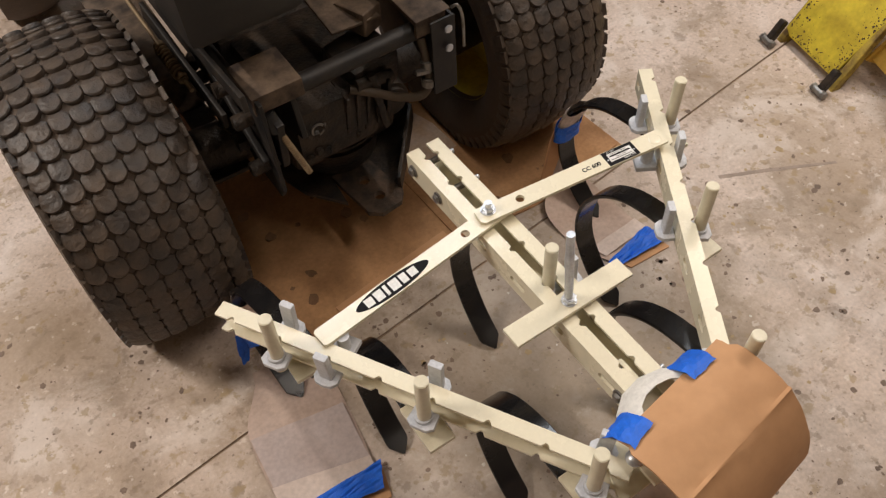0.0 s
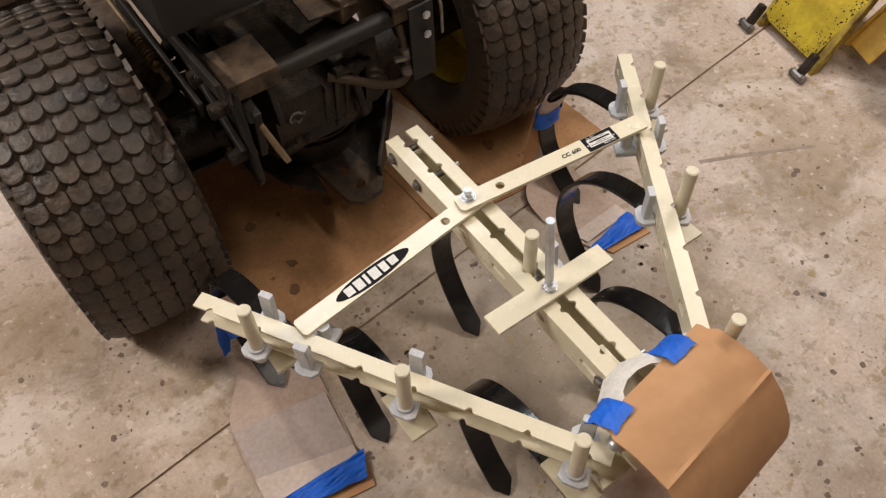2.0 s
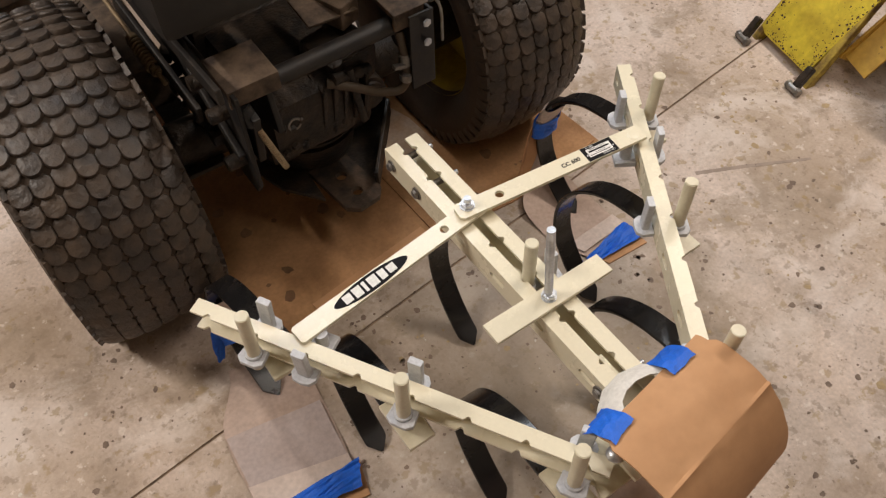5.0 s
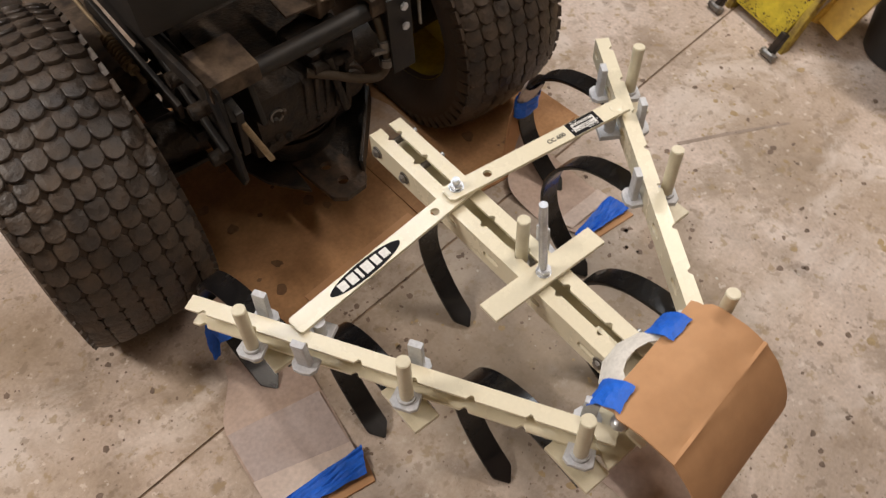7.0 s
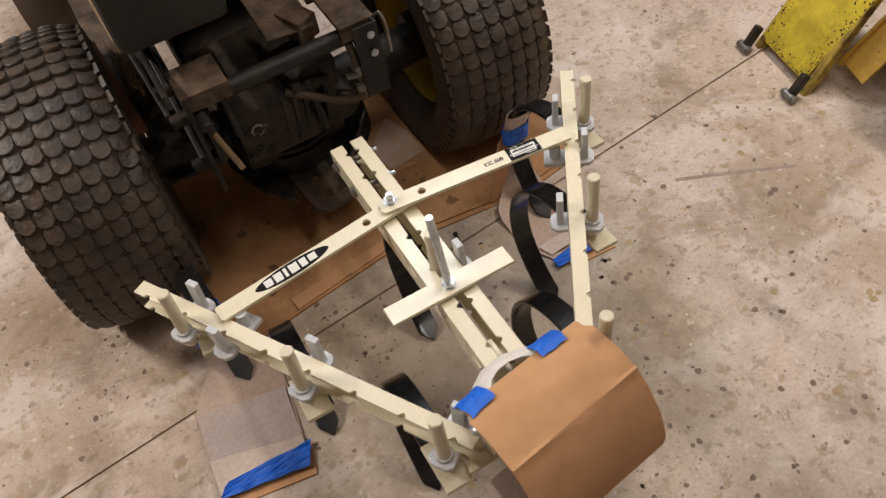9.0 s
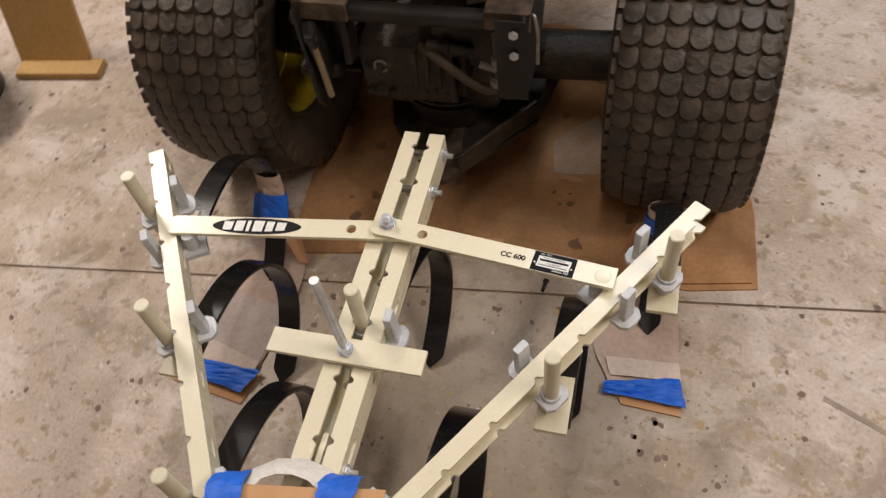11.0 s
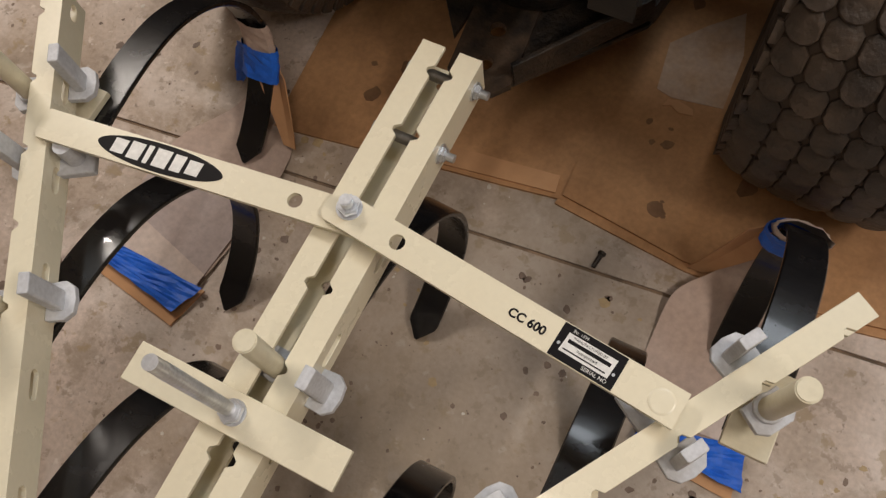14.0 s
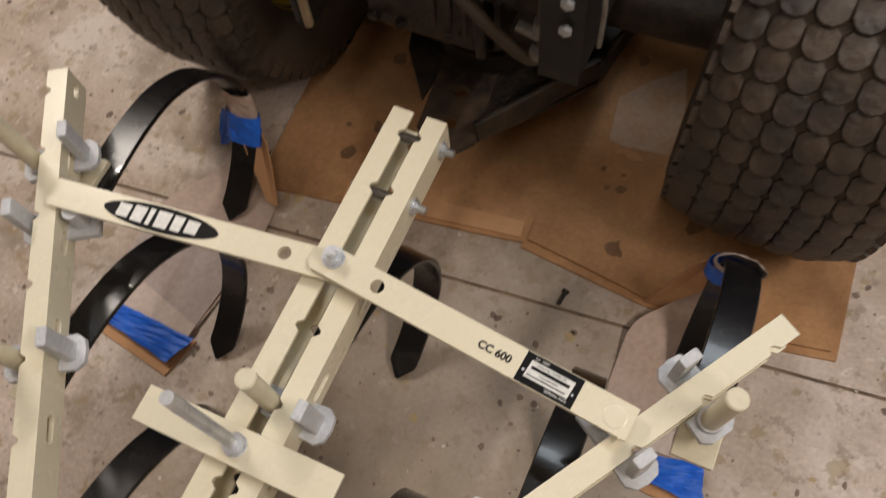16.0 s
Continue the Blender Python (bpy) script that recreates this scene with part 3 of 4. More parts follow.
def clamp_set(px, py, top, inward, yaw, tine_dx, tine_dy=0.0, twist=None, reach=1.0):
    """A round post in a grey saddle, the grey wedge pin opposite, the base plate and the tine below."""
    turn = random.uniform(-2, 2) if twist is None else twist
    part("tine", tine_mesh(reach), BLACK, cultivator, "glossy black curved spring tine", True, pose(px + tine_dx, py + tine_dy, 0, 0, 0, turn))
    bm = bmesh.new()
    box(bm, (0.043, 0.082, 0.0085), pose(px + tine_dx * 0.6, py + 0.004, 0.3612), 0.0012)
    part("base_plate", bm, CREAM_SOFT, cultivator, "cream clamp plate under the arm")
    bm = bmesh.new()
    cyl(bm, 0.0102, top - 0.3654, pose(px, py, 0.3654, random.uniform(-1.5, 1.5), random.uniform(-1.5, 1.5), 0), 28, bevel=0.0012)
    part("post", bm, CREAM_SOFT, cultivator, "round cream steel post", True)
    bm = bmesh.new()
    m = pose(px, py, 0.394, 0, 0, yaw)
    slab(bm, [(-0.012, -0.019), (0.012, -0.021), (0.019, -0.012), (0.019, 0.012), (0.012, 0.021), (-0.012, 0.019)], -0.004, 0.004, m)
    cyl(bm, 0.0135, 0.010, m, 24)
    bevelled(part("saddle", bm, GREY, cultivator, "grey cast saddle washer"), 0.001)


def wedge_pin(x, y, yaw, z0=0.392, height=0.068, lean=3):
    m = pose(x, y, z0, random.uniform(-lean, lean), random.uniform(-lean, lean), yaw)
    bm = bmesh.new()
    slab(bm, [(-0.0052, -0.0105), (0.0050, -0.0105), (0.0060, -0.008), (0.0060, 0.008), (0.0050, 0.0105), (-0.0052, 0.0105)], 0, height, m)
    bevelled(part("wedge_pin", bm, GREY, cultivator, "grey wedge pin with chipped paint"), 0.0012)
    bm = bmesh.new()
    slab(bm, [(-0.013, -0.019), (0.006, -0.020), (0.015, -0.013), (0.017, 0.0), (0.015, 0.013), (0.006, 0.020), (-0.013, 0.019)], -0.003, 0.005, m)
    bevelled(part("saddle", bm, GREY, cultivator, "grey cast saddle washer"), 0.001)


LF_DX, LF_TURN, LF_REACH = 0.049, 5.5, 1.13
for side in (1, -1):
    m = ARMS[side]
    yaw = -32.35 if side > 0 else 31.0
    for i, s in enumerate((0.114, 0.357, 0.617 if side > 0 else 0.605)):
        post = m @ Vector((side * (ARM_W / 2 + 0.0265), ARM_L - s, 0))
        clamp_set(post.x, post.y, 0.502, -side, yaw if side > 0 else yaw + 180, (LF_DX, 0.010, 0.002)[i] if side < 0 else (0.0, 0.008, 0.012)[i], -0.008 if i == 0 and side < 0 else 0.0, (LF_TURN if side < 0 else 0.0) if i == 0 else None, LF_REACH if i == 0 and side < 0 else 1.0)
        pin = m @ Vector((-side * 0.0135, ARM_L - s + (0.004 if i else 0.006), 0))
        wedge_pin(pin.x, pin.y, yaw + 180 if side > 0 else yaw, height=0.066 if i < 2 else 0.055)
    pin = m @ Vector((side * (ARM_W + 0.011), ARM_L - 0.199, 0))
    wedge_pin(pin.x, pin.y, yaw if side > 0 else yaw + 180, height=0.064)
    yoke = m @ Vector((-side * 0.017, ARM_L - 0.199, 0))
    bm = bmesh.new()
    box(bm, (0.040, 0.036, 0.010), pose(yoke.x, yoke.y, 0.392, 0, 0, yaw), 0.002)
    cyl(bm, 0.010, 0.034, pose(yoke.x, yoke.y, 0.392), 20)
    part("crossbar_clamp", bm, GREY, cultivator, "grey clamp under the crossbar end")
clamp_set(0.003, -0.159, 0.503, 1, 90, 0.003, 0.016, -3.5)
wedge_pin(0.050, -0.158, 0, 0.385, 0.066)
# rear joint of the left arm: plate, link and bolts
bm = bmesh.new()
slab(bm, [(-0.125, -0.475), (0.125, -0.475), (0.100, -0.405), (-0.100, -0.405)], 0.376, 0.384)
slab(bm, [(-0.09, -0.49), (0.09, -0.49), (0.09, -0.44), (-0.09, -0.44)], 0.426, 0.434)
bevelled(part("rear_plate", bm, CREAM_SOFT, cultivator, "cream plate joining beam and arms"), 0.0012)
for x, y, z in ((-0.088, -0.449, 0.434), (0.088, -0.449, 0.434)):
    bm = bmesh.new()
    cyl(bm, 0.012, 0.002, pose(x, y, z), 24)
    cyl(bm, 0.0115, 0.004, pose(x, y, z + 0.002), 20, 0.008)
    cyl(bm, 0.008, 0.003, pose(x, y, z + 0.006), 20, 0.003)
    part("rear_bolt", bm, ZINC, cultivator, "chrome domed bolt", True)

# ---- the tractor ----
tractor = thing("garden_tractor", "dirty old garden tractor with wide turf tyres, rear end", "tractor")
TR, TW, WHEEL_Z = 0.3095, 0.127, 0.290


def tread_point(a, ang, h):
    """A point of the tyre's crown: a across the width, ang round it, h above the carcass."""
    r = TR - 0.022 * (abs(a) / TW) ** 3.2 + h
    return Vector((a, -r * math.cos(ang), max(-r * math.sin(ang), -WHEEL_Z + 0.010 - h)))


def wheel(x, y, inward, roll):
    hub = thing("rear_wheel", "", "", pose(x, y, WHEEL_Z))
    hub.parent = tractor
    bm = bmesh.new()
    prof = [(0.184, -0.085), (0.198, -0.112), (0.225, -0.131), (0.255, -0.137), (0.280, -0.132)]
    crown = [(TR - 0.022 * (abs(a) / TW) ** 3.2, a) for a in [TW * (-1 + i / 7) for i in range(15)]]
    lathe(bm, prof + crown + [(r, -a) for r, a in prof[::-1]], 72)
    for v in bm.verts:
        v.co.z = max(v.co.z, -WHEEL_Z + 0.012)
    tyre = part("tyre", bm, RUBBER_SIDE, hub, "dusty worn black rubber turf tyre", True)
    bm = bmesh.new()
    rows, across = 54, 7
    shield = [(-0.51, 0.18), (-0.49, -0.32), (-0.30, -0.50), (0.30, -0.50), (0.49, -0.32), (0.51, 0.18), (0.38, 0.38), (0.15, 0.51), (-0.15, 0.51), (-0.38, 0.38)]
    da, dt = 2 * TW * 0.985 / across, 2 * math.pi / rows
    rnd = random.Random(3 + int(x > 0))
    for i in range(rows):
        for j in range(across):
            ac = -TW * 0.985 + da * (j + 0.5)
            wear, tilt, jig = rnd.uniform(0.75, 1.15), rnd.uniform(-0.12, 0.12), rnd.uniform(-0.04, 0.04)
            low, mid, high = [], [], []
            for u, v in shield:
                # each lug leans like a shingle: its round lower lip stands highest
                h = (0.0062 + 0.0062 * v + 0.008 * tilt * u) * wear
                low.append(bm.verts.new(tread_point(ac + u * da * 1.0, roll + dt * (i + v * 1.06 + jig), -0.003)))
                mid.append(bm.verts.new(tread_point(ac + u * da * 0.95, roll + dt * (i + v * 1.0 + jig), h * 0.72)))
                high.append(bm.verts.new(tread_point(ac + u * da * 0.85, roll + dt * (i + v * 0.87 + jig), h)))
            top = bm.verts.new(tread_point(ac + 0.1 * tilt * da, roll + dt * (i + jig), 0.0060 * wear))
            k = len(shield)
            for q in range(k):
                w = (q + 1) % k
                bm.faces.new((low[q], low[w], mid[w], mid[q]))
                bm.faces.new((mid[q], mid[w], high[w], high[q]))
                bm.faces.new((high[q], high[w], top))
    # shoulder bars
    for i in range(rows):
        for s in (-1, 1):
            pts = []
            for f, g in ((-0.36, 0.0), (0.36, 0.0), (0.30, 1.0), (-0.30, 1.0)):
                ang = roll + dt * (i + 0.5 + f)
                r = TR - 0.016 - 0.034 * g
                pts.append((r, ang, s * (TW - 0.002 + 0.004 * g)))
            floor_z = -WHEEL_Z + 0.006
            low = [bm.verts.new(Vector((a - s * 0.004, -r * math.cos(t), max(floor_z, -r * math.sin(t))))) for r, t, a in pts]
            high = [bm.verts.new(Vector((a + s * 0.006, -(r + 0.004) * math.cos(t), max(floor_z, -(r + 0.004) * math.sin(t))))) for r, t, a in pts]
            bm.faces.new(high)
            for q in range(4):
                bm.faces.new((low[q], low[(q + 1) % 4], high[(q + 1) % 4], high[q]))
    part("tread", bm, RUBBER, tyre, "scale-like worn turf lugs", True)
    bm = bmesh.new()
    lathe(bm, [(0.188, -0.098), (0.194, -0.092), (0.186, -0.085), (0.174, -0.06), (0.172, 0.03), (0.174, 0.06), (0.186, 0.085), (0.194, 0.092), (0.188, 0.098)], 56)
    part("rim", bm, YELLOW_RIM, hub, "faded yellow steel rim", True)
    bm = bmesh.new()
    lathe(bm, [(0.173, 0.02), (0.12, 0.035), (0.055, 0.03), (0.05, 0.03), (0.0005, 0.03)], 40, Matrix.Diagonal((-inward, 1, 1, 1)))
    part("disc", bm, YELLOW_RIM, hub, "faded yellow wheel disc", True)
    bm = bmesh.new()
    cyl(bm, 0.045, 0.09, pose(0, 0, 0, 0, 90 * inward, 0), 24)
    for k in range(5):
        a = 2 * math.pi * k / 5
        hexagon(bm, 0.010, 0.012, pose(-inward * 0.028 + inward * 0.0, 0.062 * math.cos(a), 0.062 * math.sin(a), 0, 90 * inward, 0))
    part("hub", bm, GRIME, hub, "greasy hub", True)


wheel(-0.464, 0.585, 1, 0.03)
wheel(0.414, 0.606, -1, 0.07)

for x0, x1 in ((-0.42, -0.16), (0.38, 0.10)):
    bm = rod(bmesh.new(), (x0, 0.565, 0.29), (x1, 0.55, 0.29), 0.048, 24, 0.004)
    part("axle_housing", bm, GRIME, tractor, "greasy cast axle housing", True)
bm = bmesh.new()
box(bm, (0.24, 0.24, 0.20), pose(-0.04, 0.54, 0.345), 0.03)
box(bm, (0.17, 0.09, 0.13), pose(-0.075, 0.405, 0.385), 0.018)
cyl(bm, 0.045, 0.08, pose(0.085, 0.52, 0.30, 90, 0, 0), 24, 0.04, 0.008)
box(bm, (0.11, 0.10, 0.09), pose(0.02, 0.43, 0.44, 8, 0, 10), 0.015)
box(bm, (0.30, 0.60, 0.16), pose(-0.03, 0.95, 0.36), 0.03)
part("transaxle", bm, GRIME, tractor, "oil-caked cast-iron transaxle", True)
for i in range(9):
    bm = bmesh.new()
    x, z = -0.145 + 0.018 * (i % 3) + 0.1 * (i // 6), 0.345 + 0.05 * ((i // 3) % 2) + 0.01 * (i % 2)
    hexagon(bm, 0.009, 0.010, pose(x, 0.362, z, 90, 0, 20 * i))
    part("cover_bolt", bm, GRIME, tractor, "dirty bolt head on the casting")
bm = bmesh.new()
lathe(bm, [(0.010, 0.0), (0.014, 0.0), (0.014, 0.008), (0.010, 0.008), (0.010, 0.0)], 24, pose(-0.118, 0.357, 0.405, 0, 0, 90))
part("filler_ring", bm, DULL_STEEL, tractor, "steel filler ring", True)
# ribs and a lever on the casting
bm = bmesh.new()
for i in range(5):
    box(bm, (0.008, 0.06, 0.10), pose(-0.055 + 0.022 * i, 0.385, 0.40, 6, 4, 0), 0.002)
rod(bm, (0.005, 0.36, 0.47), (0.015, 0.345, 0.35), 0.008, 12)
rod(bm, (-0.03, 0.36, 0.46), (0.05, 0.37, 0.44), 0.012, 14)
part("ribs", bm, GRIME, tractor, "greasy cast ribs and linkage", True)

# side plates of the frame, lift arms and the cross tube
for x, y0, z0, z1, th in ((-0.225, 0.30, 0.33, 0.565, 0.008), (0.150, 0.305, 0.408, 0.568, 0.007)):
    bm = bmesh.new()
    prof = [(y0, z1), (y0, z0 + 0.03), (y0 + 0.02, z0), (y0 + 0.13, z0), (y0 + 0.22, z0 + 0.09), (1.5, z0 + 0.09), (1.5, z1)]
    slab(bm, [(y, z) for y, z in prof], -th / 2, th / 2, Matrix(((0, 0, 1, x), (1, 0, 0, 0), (0, 1, 0, 0), (0, 0, 0, 1))))
    bevelled(part("frame_plate", bm, FRAME_BLACK, tractor, "dirty black steel frame plate"), 0.0015)
bm = bmesh.new()
rod(bm, (-0.185, 0.345, 0.535), (0.146, 0.345, 0.535), 0.0170, 28, 0.002)
part("cross_tube", bm, FRAME_BLACK, tractor, "scuffed black cross tube", True)
for x0, x1, y0, y1 in ((-0.232, -0.140, 0.316, 0.412), (0.085, 0.158, 0.322, 0.46)):
    bm = bmesh.new()
    box(bm, (x1 - x0, y1 - y0, 0.010), pose((x0 + x1) / 2, (y0 + y1) / 2, 0.566, 2, 0, 0), 0.002)
    box(bm, (x1 - x0, 0.008, 0.030), pose((x0 + x1) / 2, y0 + 0.004, 0.549), 0.002)
    part("seat_bracket", bm, RUST_TAN, tractor, "rusted tan bracket plate")
bm = bmesh.new()
box(bm, (0.10, 0.16, 0.006), pose(0.02, 0.50, 0.545, 8, 4, 0), 0.002)
box(bm, (0.05, 0.07, 0.05), pose(0.045, 0.46, 0.525, 0, 0, 20), 0.004)
part("inner_bracket", bm, RUST_TAN, tractor, "rusted bracket in the dark bay")
# seat pan box with rounded lower corners
bm = bmesh.new()
box(bm, (0.205, 0.45, 0.30), pose(-0.182, 0.60, 0.795), 0.022)
box(bm, (0.030, 0.020, 0.016), pose(-0.10, 0.372, 0.80), 0.003)
part("seat_pan", bm, BOX_GREY, tractor, "dusty dark grey seat pan", True)
# seat out of view, placed to shade the bay from the lamps
bm = bmesh.new()
box(bm, (0.46, 0.44, 0.12), pose(-0.02, 0.76, 0.86), 0.04)
box(bm, (0.44, 0.10, 0.30), pose(-0.02, 0.56, 1.00, -8, 0, 0), 0.04)
part("seat", bm, BIN_BLACK, tractor, "unseen black seat that shades the bay below", True)
bm = bmesh.new()
box(bm, (0.36, 0.9, 0.22), pose(-0.03, 1.16, 0.60), 0.02)
box(bm, (0.34, 0.10, 0.22), pose(-0.04, 0.72, 0.62), 0.01)
part("bodywork", bm, FRAME_BLACK, tractor, "dark bodywork under the seat")
# left lift lever and its long plates
for size, at in (((0.010, 0.44, 0.030), (-0.252, 0.50, 0.575, -6, 0, 0)), ((0.012, 0.32, 0.022), (-0.238, 0.46, 0.50, 28, 0, 0)),
                 ((0.014, 0.10, 0.12), (-0.205, 0.350, 0.47, 12, 0, 0)), ((0.012, 0.05, 0.10), (-0.160, 0.350, 0.485, -10, 0, 4)), ((0.010, 0.30, 0.040), (-0.268, 0.56, 0.50, 14, 0, 3))):
    part("lift_arm", box(bmesh.new(), size, pose(*at), 0.003), FRAME_BLACK, tractor, "dirty black lift arm")
for y, z in ((0.36, 0.50), (0.345, 0.40), (0.42, 0.53)):
    part("pivot", rod(bmesh.new(), (-0.262, y, z), (-0.19, y, z), 0.014, 16, 0.002), GRIME, tractor, "greasy pivot pin", True)
bm = bmesh.new()
rod(bm, (-0.292, 0.86, 0.552), (-0.281, 0.500, 0.486), 0.0045, 12)
rod(bm, (-0.286, 0.628, 0.5095), (-0.2855, 0.618, 0.5077), 0.011, 16, 0.002)
rod(bm, (-0.2835, 0.540, 0.4937), (-0.2825, 0.526, 0.4910), 0.010, 16, 0.003)
part("pull_rod", bm, RUSTY_ROD, tractor, "rusty pull rod", True)
part("spring", coil(bmesh.new(), (-0.286, 0.618, 0.508), (-0.2835, 0.540, 0.4935), 0.0105, 0.0028, 9), RUSTY_ROD, tractor, "rusted coil spring", True)
bm = bmesh.new()
rod(bm, (-0.206, 0.304, 0.500), (-0.181, 0.271, 0.408), 0.0054, 16)
for i in range(24):
    f = i / 24
    m, h = between((-0.206 + 0.025 * f, 0.304 - 0.033 * f, 0.500 - 0.092 * f), (-0.181, 0.271, 0.408))
    cyl(bm, 0.0063, 0.0020, m, 12, 0.0053)
part("stop_screw", bm, RUSTY_ROD, tractor, "long rusty threaded stop screw", True)
bm = bmesh.new()
rod(bm, (-0.214, 0.318, 0.53), (-0.206, 0.305, 0.497), 0.014, 16, 0.002)
part("screw_boss", bm, FRAME_BLACK, tractor, "", True)
# hose with its clips
bm = tube(bmesh.new(), [(0.100, 0.335, 0.525), (0.104, 0.325, 0.47), (0.103, 0.322, 0.425), (0.085, 0.325, 0.402), (0.045, 0.335, 0.412), (0.00, 0.345, 0.440), (-0.04, 0.365, 0.455)], 0.0085, 12)
part("hose", bm, HOSE, tractor, "grimy rubber hydraulic hose", True)
bm = bmesh.new()
rod(bm, (0.104, 0.326, 0.478), (0.104, 0.324, 0.455), 0.013, 16, 0.002)
rod(bm, (0.103, 0.322, 0.440), (0.102, 0.322, 0.420), 0.014, 16, 0.003)
box(bm, (0.030, 0.012, 0.008), pose(0.088, 0.318, 0.462, 0, 15, 0), 0.002)
part("hose_clip", bm, DULL_STEEL, tractor, "dull steel hose clips", True)
for z, y in ((0.507, 0.300), (0.548, 0.300)):
    bm = bmesh.new()
    hexagon(bm, 0.008, 0.006, pose(0.136, y, z, 90, 0, 0))
    part("plate_bolt", bm, ZINC, tractor, "bright bolt head")
bm = bmesh.new()
box(bm, (0.05, 0.005, 0.16), pose(0.130, 0.307, 0.487), 0.001)
part("end_plate", bm, FRAME_BLACK, tractor, "dirty black end plate")
bm = tube(bmesh.new(), [(0.158, 0.32, 0.57), (0.166, 0.312, 0.575), (0.172, 0.306, 0.55), (0.172, 0.304, 0.49)], 0.003, 8)
part("wire", bm, DULL_STEEL, tractor, "bent wire", True)
# drawbar tongue with two holes, on a wide hitch plate
bm = bmesh.new()
holed_plate(bm, 0.150, 0.088, -0.006, 0.006, [(0.042, 0.0115), (0.096, 0.0115)], pose(-0.028, 0.283, 0.190, 0, 0, 96), 0.020)
part("drawbar", bm, GREASED, tractor, "rusted drawbar plate with two holes")
bm = bmesh.new()
slab(bm, [(0.012, 0.315), (0.060, 0.372), (0.140, 0.470), (0.165, 0.60), (0.155, 0.70), (-0.19, 0.70), (-0.185, 0.55), (-0.150, 0.43), (-0.092, 0.352), (-0.086, 0.425), (0.0, 0.432)], 0.176, 0.186)
for (x0, y0), (x1, y1) in (((0.012, 0.318), (0.140, 0.472)), ((0.140, 0.472), (0.165, 0.60))):
    m, h = between((x0, y0, 0.205), (x1, y1, 0.222))
    part("hitch_rim", box(bmesh.new(), (0.008, 0.045, h), m @ Matrix.Translation((0, 0, h / 2)), 0.002), GRIME, tractor, "greasy upturned plate edge")
bevelled(part("hitch_plate", bm, GRIME, tractor, "black greasy boat-shaped hitch plate"), 0.0015)
bm = bmesh.new()
cyl(bm, 0.085, 0.085, pose(-0.035, 0.505, 0.186), 32, 0.105, 0.012)
cyl(bm, 0.105, 0.012, pose(-0.035, 0.505, 0.270), 32, bevel=0.003)
part("gear_sump", bm, GRIME, tractor, "greasy round gear sump", True)
bm = bmesh.new()
m, h = between((-0.338, 0.72, 0.505), (-0.322, 0.500, 0.405))
box(bm, (0.030, 0.006, h), m @ Matrix.Translation((0, 0, h / 2)), 0.001)
part("fender_stay", bm, RUST, tractor, "flat stay with orange rust")
bm = bmesh.new()
box(bm, (0.115, 0.95, 0.012), pose(-0.285, 1.15, 0.40, 3, 0, 0), 0.003)
box(bm, (0.07, 0.25, 0.10), pose(-0.275, 0.78, 0.36, 0, 0, 0), 0.01)
part("running_board", bm, RUST_TAN, tractor, "dirty brown running board")
bm = box(bmesh.new(), (0.098, 0.62, 0.010), pose(-0.272, 0.80, 0.245, -3, 2, 0), 0.003)
part("mud_pan", bm, GRIME, tractor, "dirt-caked pan beside the frame")
bm = box(bmesh.new(), (0.125, 0.95, 0.012), pose(0.208, 1.22, 0.40, 3, 0, 0), 0.003)
part("running_board", bm, RUST_TAN, tractor, "dirty brown running board")
for k in range(14):
    x, y, z = -0.245 + 0.012 * (k % 3), 0.42 + 0.018 * k, 0.40 + 0.03 * math.sin(k * 2.1)
    bm = box(bmesh.new(), (0.022, 0.03, 0.024), pose(x, y, z, 20 * k, 13 * k, 31 * k), 0.005)
    part("dirt_clod", bm, GRIME, tractor, "caked oily dirt on the frame", True)
# front axle and a front wheel seen past the rear one
for x in (-0.42, 0.38):
    bm = bmesh.new()
    lathe(bm, [(0.10, -0.05), (0.16, -0.078), (0.195, -0.075), (0.207, -0.045), (0.21, 0.0), (0.207, 0.045), (0.195, 0.075), (0.16, 0.078), (0.10, 0.05), (0.10, -0.05)], 40, pose(x, 1.75, 0.21))
    part("front_tyre", bm, RUBBER_SIDE, tractor, "dusty front tyre", True)
bm = bmesh.new()
rod(bm, (-0.36, 1.75, 0.21), (0.32, 1.75, 0.21), 0.03, 20)
box(bm, (0.40, 0.8, 0.30), pose(-0.02, 1.65, 0.62), 0.04)
part("front_end", bm, FRAME_BLACK, tractor, "dark front axle and bonnet")

# ---- cardboard under the tractor ----


def card_sheet(name, label, outline, z0, z1, mat, m=I4):
    bm = slab(bmesh.new(), outline, z0, z1, m)
    return tagged(part(name, bm, mat), label, "cardboard", "cardboard sheets on the floor")


card_sheet("cardboard_sheet", "flattened brown cardboard sheet under the tractor", [(-0.352, 0.196), (-0.30, 0.203), (-0.12, 0.232), (0.02, 0.252), (0.116, 0.268), (0.112, 0.50), (0.105, 0.98), (-0.40, 0.96)], 0.0, 0.005, CARD_FLOOR)
card_sheet("cardboard_sheet", "overlapping brown cardboard sheet with torn edge", [(0.112, 0.273), (0.20, 0.263), (0.305, 0.250), (0.47, 0.250), (0.588, 0.272), (0.578, 0.46), (0.575, 0.90), (0.09, 0.98)], 0.0044, 0.0092, CARD_FLOOR)
card_sheet("cardboard_flap", "narrow folded cardboard flap lying on the sheet", [(-0.20, 0.226), (0.10, 0.272), (0.096, 0.300), (-0.205, 0.262)], 0.0052, 0.0085, CARD)
card_sheet("pale_patch", "pale flat patch beside the wheel", [(0.170, 0.494), (0.195, 0.488), (0.272, 0.500), (0.268, 0.60), (0.246, 0.675), (0.20, 0.63), (0.158, 0.578)], 0.0094, 0.0104, CARD_PALE)
